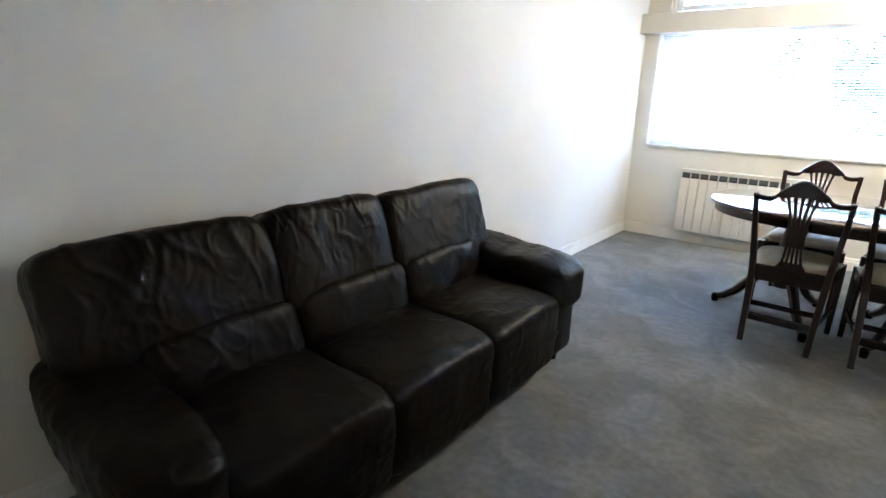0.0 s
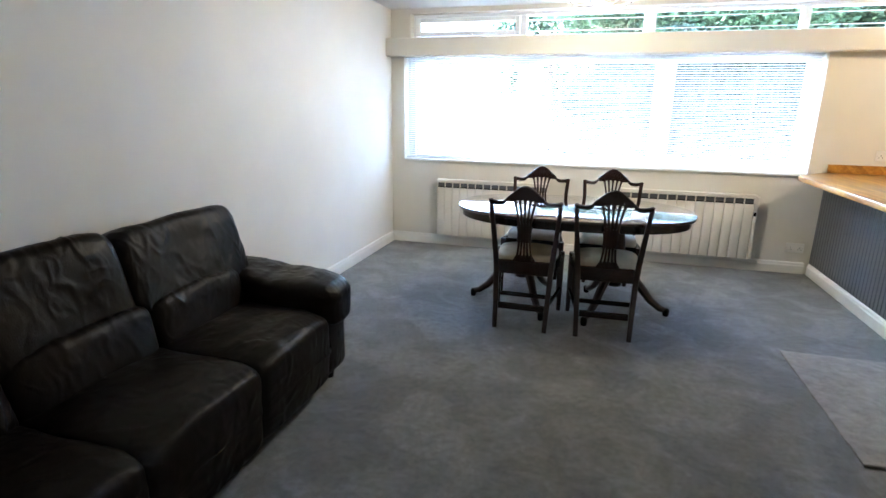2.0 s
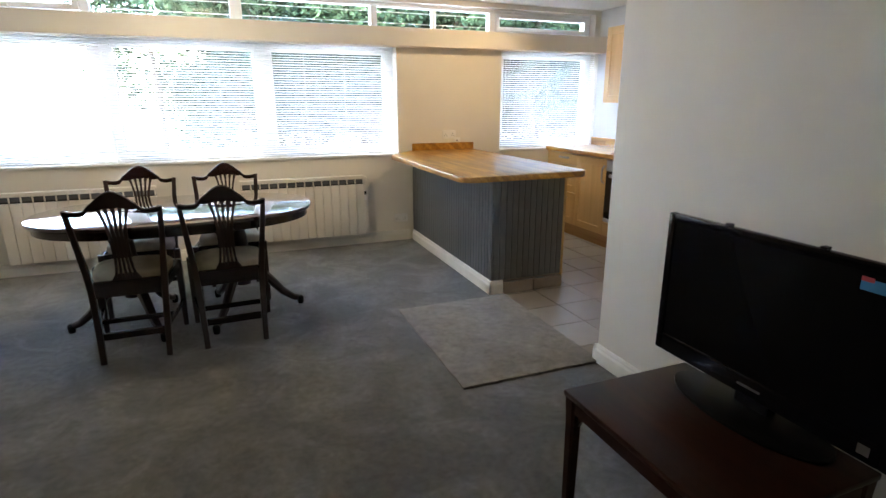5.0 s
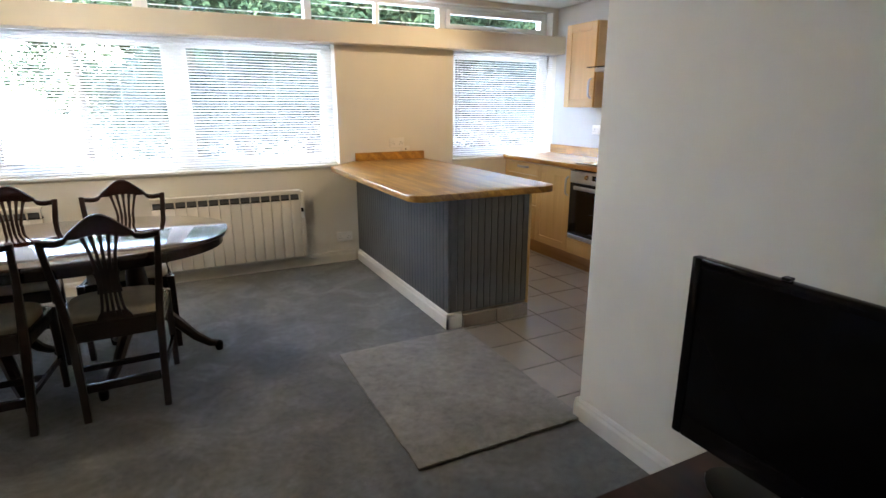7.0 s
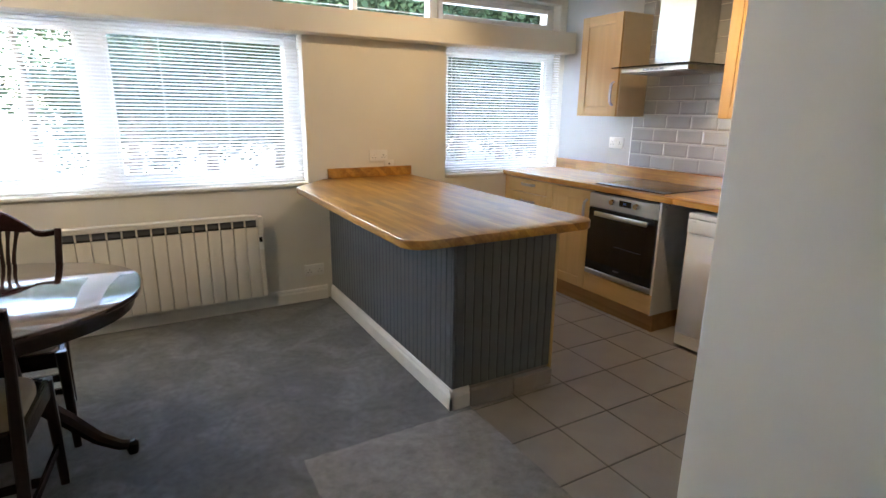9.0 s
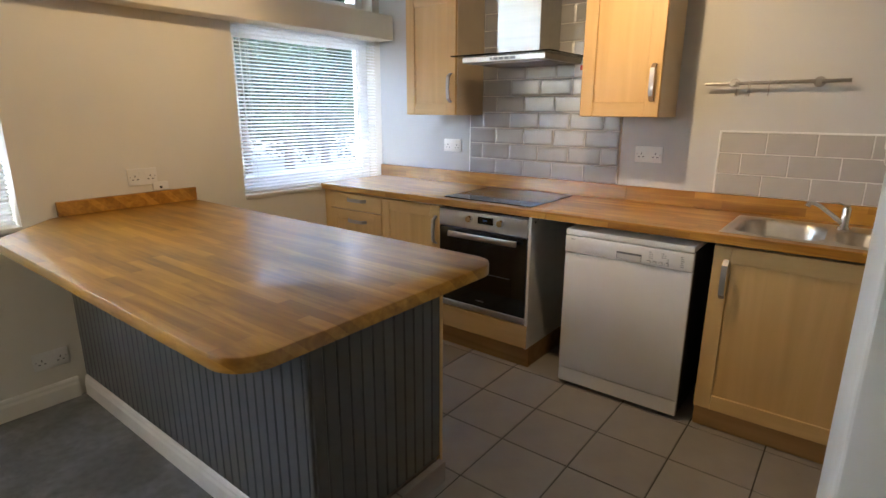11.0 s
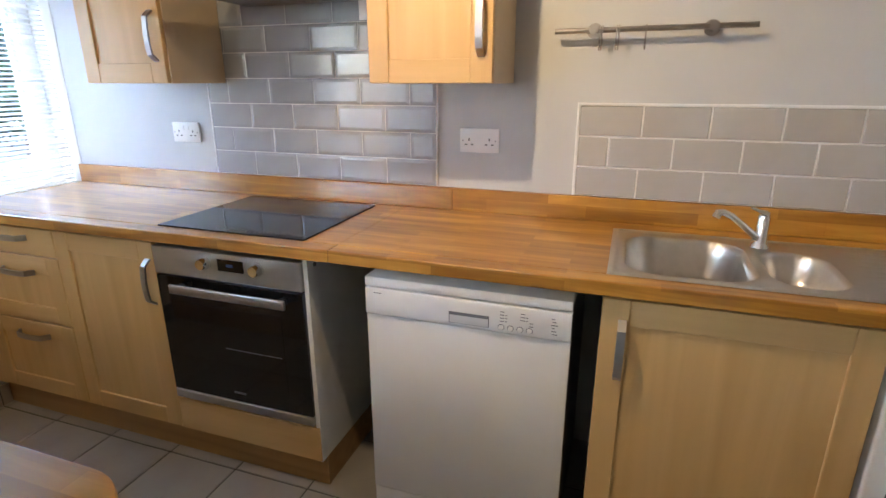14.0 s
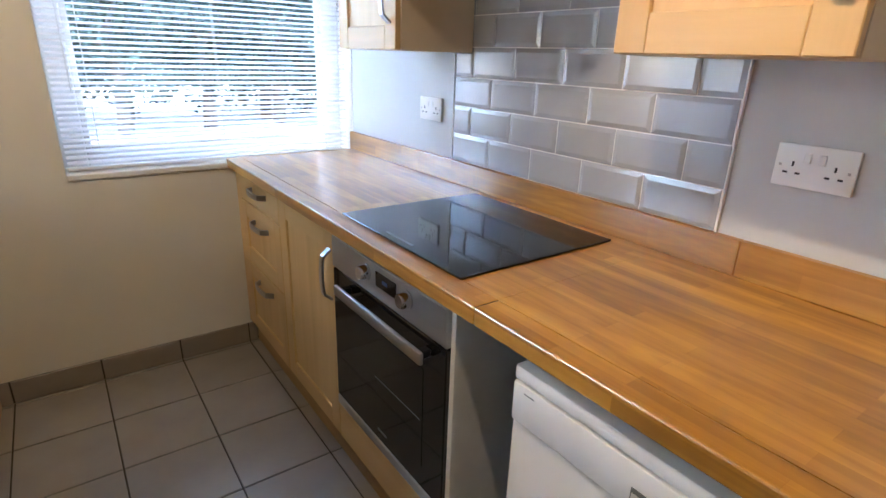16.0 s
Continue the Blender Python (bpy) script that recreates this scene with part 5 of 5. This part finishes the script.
sh = thing("wall_shelf", (K - 0.1, -3.6, 1.385), "narrow wooden wall shelf on steel brackets", "shelf")
part("board", box(B(), 5.93, K - 0.004, -3.95, -3.285, 1.372, 1.398, 0.003, 2), BEIGE_BOARD, sh)
for yy in (-3.283, -3.90):
    bk = part("bracket", box(B(), K - 0.004, K - 0.001, yy - 0.017, yy + 0.017, 1.325, 1.448, 0.001), STEEL, sh, "steel bracket plate")
    part("clamp", box(B(), K - 0.05, K - 0.0041, yy, yy + 0.022, 1.365, 1.405, 0.002), STEEL, bk)
    for zz in (1.338, 1.435):
        part("screw", tube(B(), [(K - 0.0041, yy, zz), (K - 0.006, yy, zz)], [0.005, 0.004], 10), SATIN, bk)

# spotlight bar on the kitchen ceiling
BAR_A, BAR_B = Vector((4.74, -1.16, 0)), Vector((4.95, -1.90, 0))
sb = thing("spotlight_bar", (4.845, -1.53, CEIL_Z), "white ceiling spotlight bar with lit lamps", "ceiling light")
across = (BAR_B - BAR_A).normalized().cross(Vector((0, 0, 1))) * 0.022
sweep_bar = [[p + across, p - across, p - across * 0.8 - Vector((0, 0, 0.028)), p + across * 0.8 - Vector((0, 0, 0.028))] for p in (BAR_A + Vector((0, 0.06, CEIL_Z - 0.001)), BAR_B + Vector((0, -0.06, CEIL_Z - 0.001)))]
part("rail", sweep(B(), None, sweep_bar), WHITE_PLASTIC, sb)
for p, aim, watts, cone in ((BAR_A, Vector((4.15, 0.0, 1.25)), 1.15, 120), (BAR_A.lerp(BAR_B, 0.5), Vector((5.9, -1.15, 1.35)), 0.5, 110), (BAR_B, Vector((6.09, -2.6, 1.2)), 2.05, 122)):
    top = p + Vector((0, 0, CEIL_Z - 0.055))
    d = (aim - top).normalized()
    h = part("lamp_head", tube(B(), [top - d * 0.02, top + d * 0.01, top + d * 0.03, top + d * 0.085], [0.012, 0.02, 0.03, 0.036], 16), WHITE_PLASTIC, sb, smooth=35)
    part("swivel", tube(B(), [p + Vector((0, 0, CEIL_Z - 0.029)), top - d * 0.01], 0.007, 10), SATIN, h)
    part("bulb", tube(B(), [top + d * 0.0855, top + d * 0.092, top + d * 0.095], [0.033, 0.02, 0.004], 16), BULB, h, "lit lamp")
    spot_lamp("spot_glow", top + d * 0.10, aim, watts, WARM, cone, 0.7)

# ---- tiles ----


def bevel_tile(w, h, t, c, name, mat):
    """A glazed tile in the plane x = 0 that looks towards -x."""
    bm = B()
    sweep(bm, None, [[(0, -w / 2, -h / 2), (0, w / 2, -h / 2), (0, w / 2, h / 2), (0, -w / 2, h / 2)],
                     [(-t * 0.4, -w / 2, -h / 2), (-t * 0.4, w / 2, -h / 2), (-t * 0.4, w / 2, h / 2), (-t * 0.4, -w / 2, h / 2)],
                     [(-t, -w / 2 + c, -h / 2 + c), (-t, w / 2 - c, -h / 2 + c), (-t, w / 2 - c, h / 2 - c), (-t, -w / 2 + c, h / 2 - c)]])
    return mesh_of(name, bm, mat)


def splashback(name, y0, y1, rows, pw, ph, mat, t, c, label, half_on, joint):
    z0 = 1.001
    back = solid(name, box(B(), K - 0.006, K - 0.0005, y1, y0, z0, z0 + rows * ph), WALL_GROUT, label, "splashback")
    cache = {}
    for r in range(rows):
        y = y0
        first_w = pw / 2 if r % 2 == half_on else pw
        while y > y1 + 0.01:
            w = min(first_w, y - y1)
            first_w = pw
            key = round(w, 3)
            if key not in cache:
                cache[key] = bevel_tile(w - joint, ph - joint, t, c, "tile", mat)
            piece("tile", cache[key], back, (K - 0.0061 + random.uniform(-0.0003, 0.0003), y - w / 2, z0 + (r + 0.5) * ph))
            y -= w
    return back


splashback("splashback_hob", -0.838, -1.863, 13, 0.2045, 0.0988, WALL_TILE, 0.0042, 0.012, "bevelled pale grey metro tiles behind the hob", 1, 0.003)
splashback("splashback_sink", -2.377, -3.86, 3, 0.2025, 0.1025, MATT_TILE, 0.005, 0.0015, "flat grey metro tiles behind the sink", 1, 0.006)
bm = B()
box(bm, K - 0.0115, K - 0.0006, -2.3765, -2.369, 1.001, 1.316)
box(bm, K - 0.0115, K - 0.0006, -3.86, -2.3765, 1.309, 1.316)
box(bm, K - 0.0105, K - 0.0006, -0.8375, -0.834, 1.001, 1.377)
box(bm, K - 0.0105, K - 0.0006, -1.867, -1.8635, 1.001, 1.377)
solid("trim_tile_edge", bm, UPVC, "white plastic edge trim round the wall tiles", "trim")

me_cache = {}
P = 0.3105
x_lines = [3.985, 4.249, 4.5595, 4.87, 5.1805, 5.491, 5.8015, 6.089]
y_lines = [0.0 - 0.0] + [-0.0255 - k * P for k in range(15)]
for xa, xb in zip(x_lines, x_lines[1:]):
    for ya, yb in zip(y_lines, y_lines[1:]):
        yb = max(yb, -4.199)
        if ya - yb < 0.02 or (ya < STUB_Y - 0.05 and xb < STUB_X + STUB_W):
            continue
        w, h = xb - xa - 0.006, ya - yb - 0.006
        key = (round(w, 3), round(h, 3))
        if key not in me_cache:
            me_cache[key] = mesh_of("floor_tile", box(B(), -w / 2, w / 2, -h / 2, h / 2, -0.006, 0.0, 0.0015), FLOOR_TILE)
        piece("floor_tile", me_cache[key], kitchen_floor, ((xa + xb) / 2, (ya + yb) / 2, random.uniform(-0.0004, 0.0004)))
sk_wall = solid("trim_tile_skirting", box(B(), 4.496, 5.534, -0.004, -0.0005, 0.0, 0.098), GROUT, "taupe tile skirting under the kitchen window", "skirting")
me = mesh_of("skirting_tile", box(B(), -0.152, 0.152, -0.008, 0.0, 0.0, 0.098, 0.002), SKIRT_TILE)
for i in range(3):
    piece("skirting_tile", me, sk_wall, (4.715 + i * 0.3105, -0.0041, 0.0015))
me = mesh_of("skirting_tile", box(B(), -0.019, 0.019, -0.008, 0.0, 0.0, 0.098, 0.002), SKIRT_TILE)
piece("skirting_tile", me, sk_wall, (4.537, -0.0041, 0.0015))
piece("skirting_tile", me, sk_wall, (5.5125, -0.0041, 0.0015))
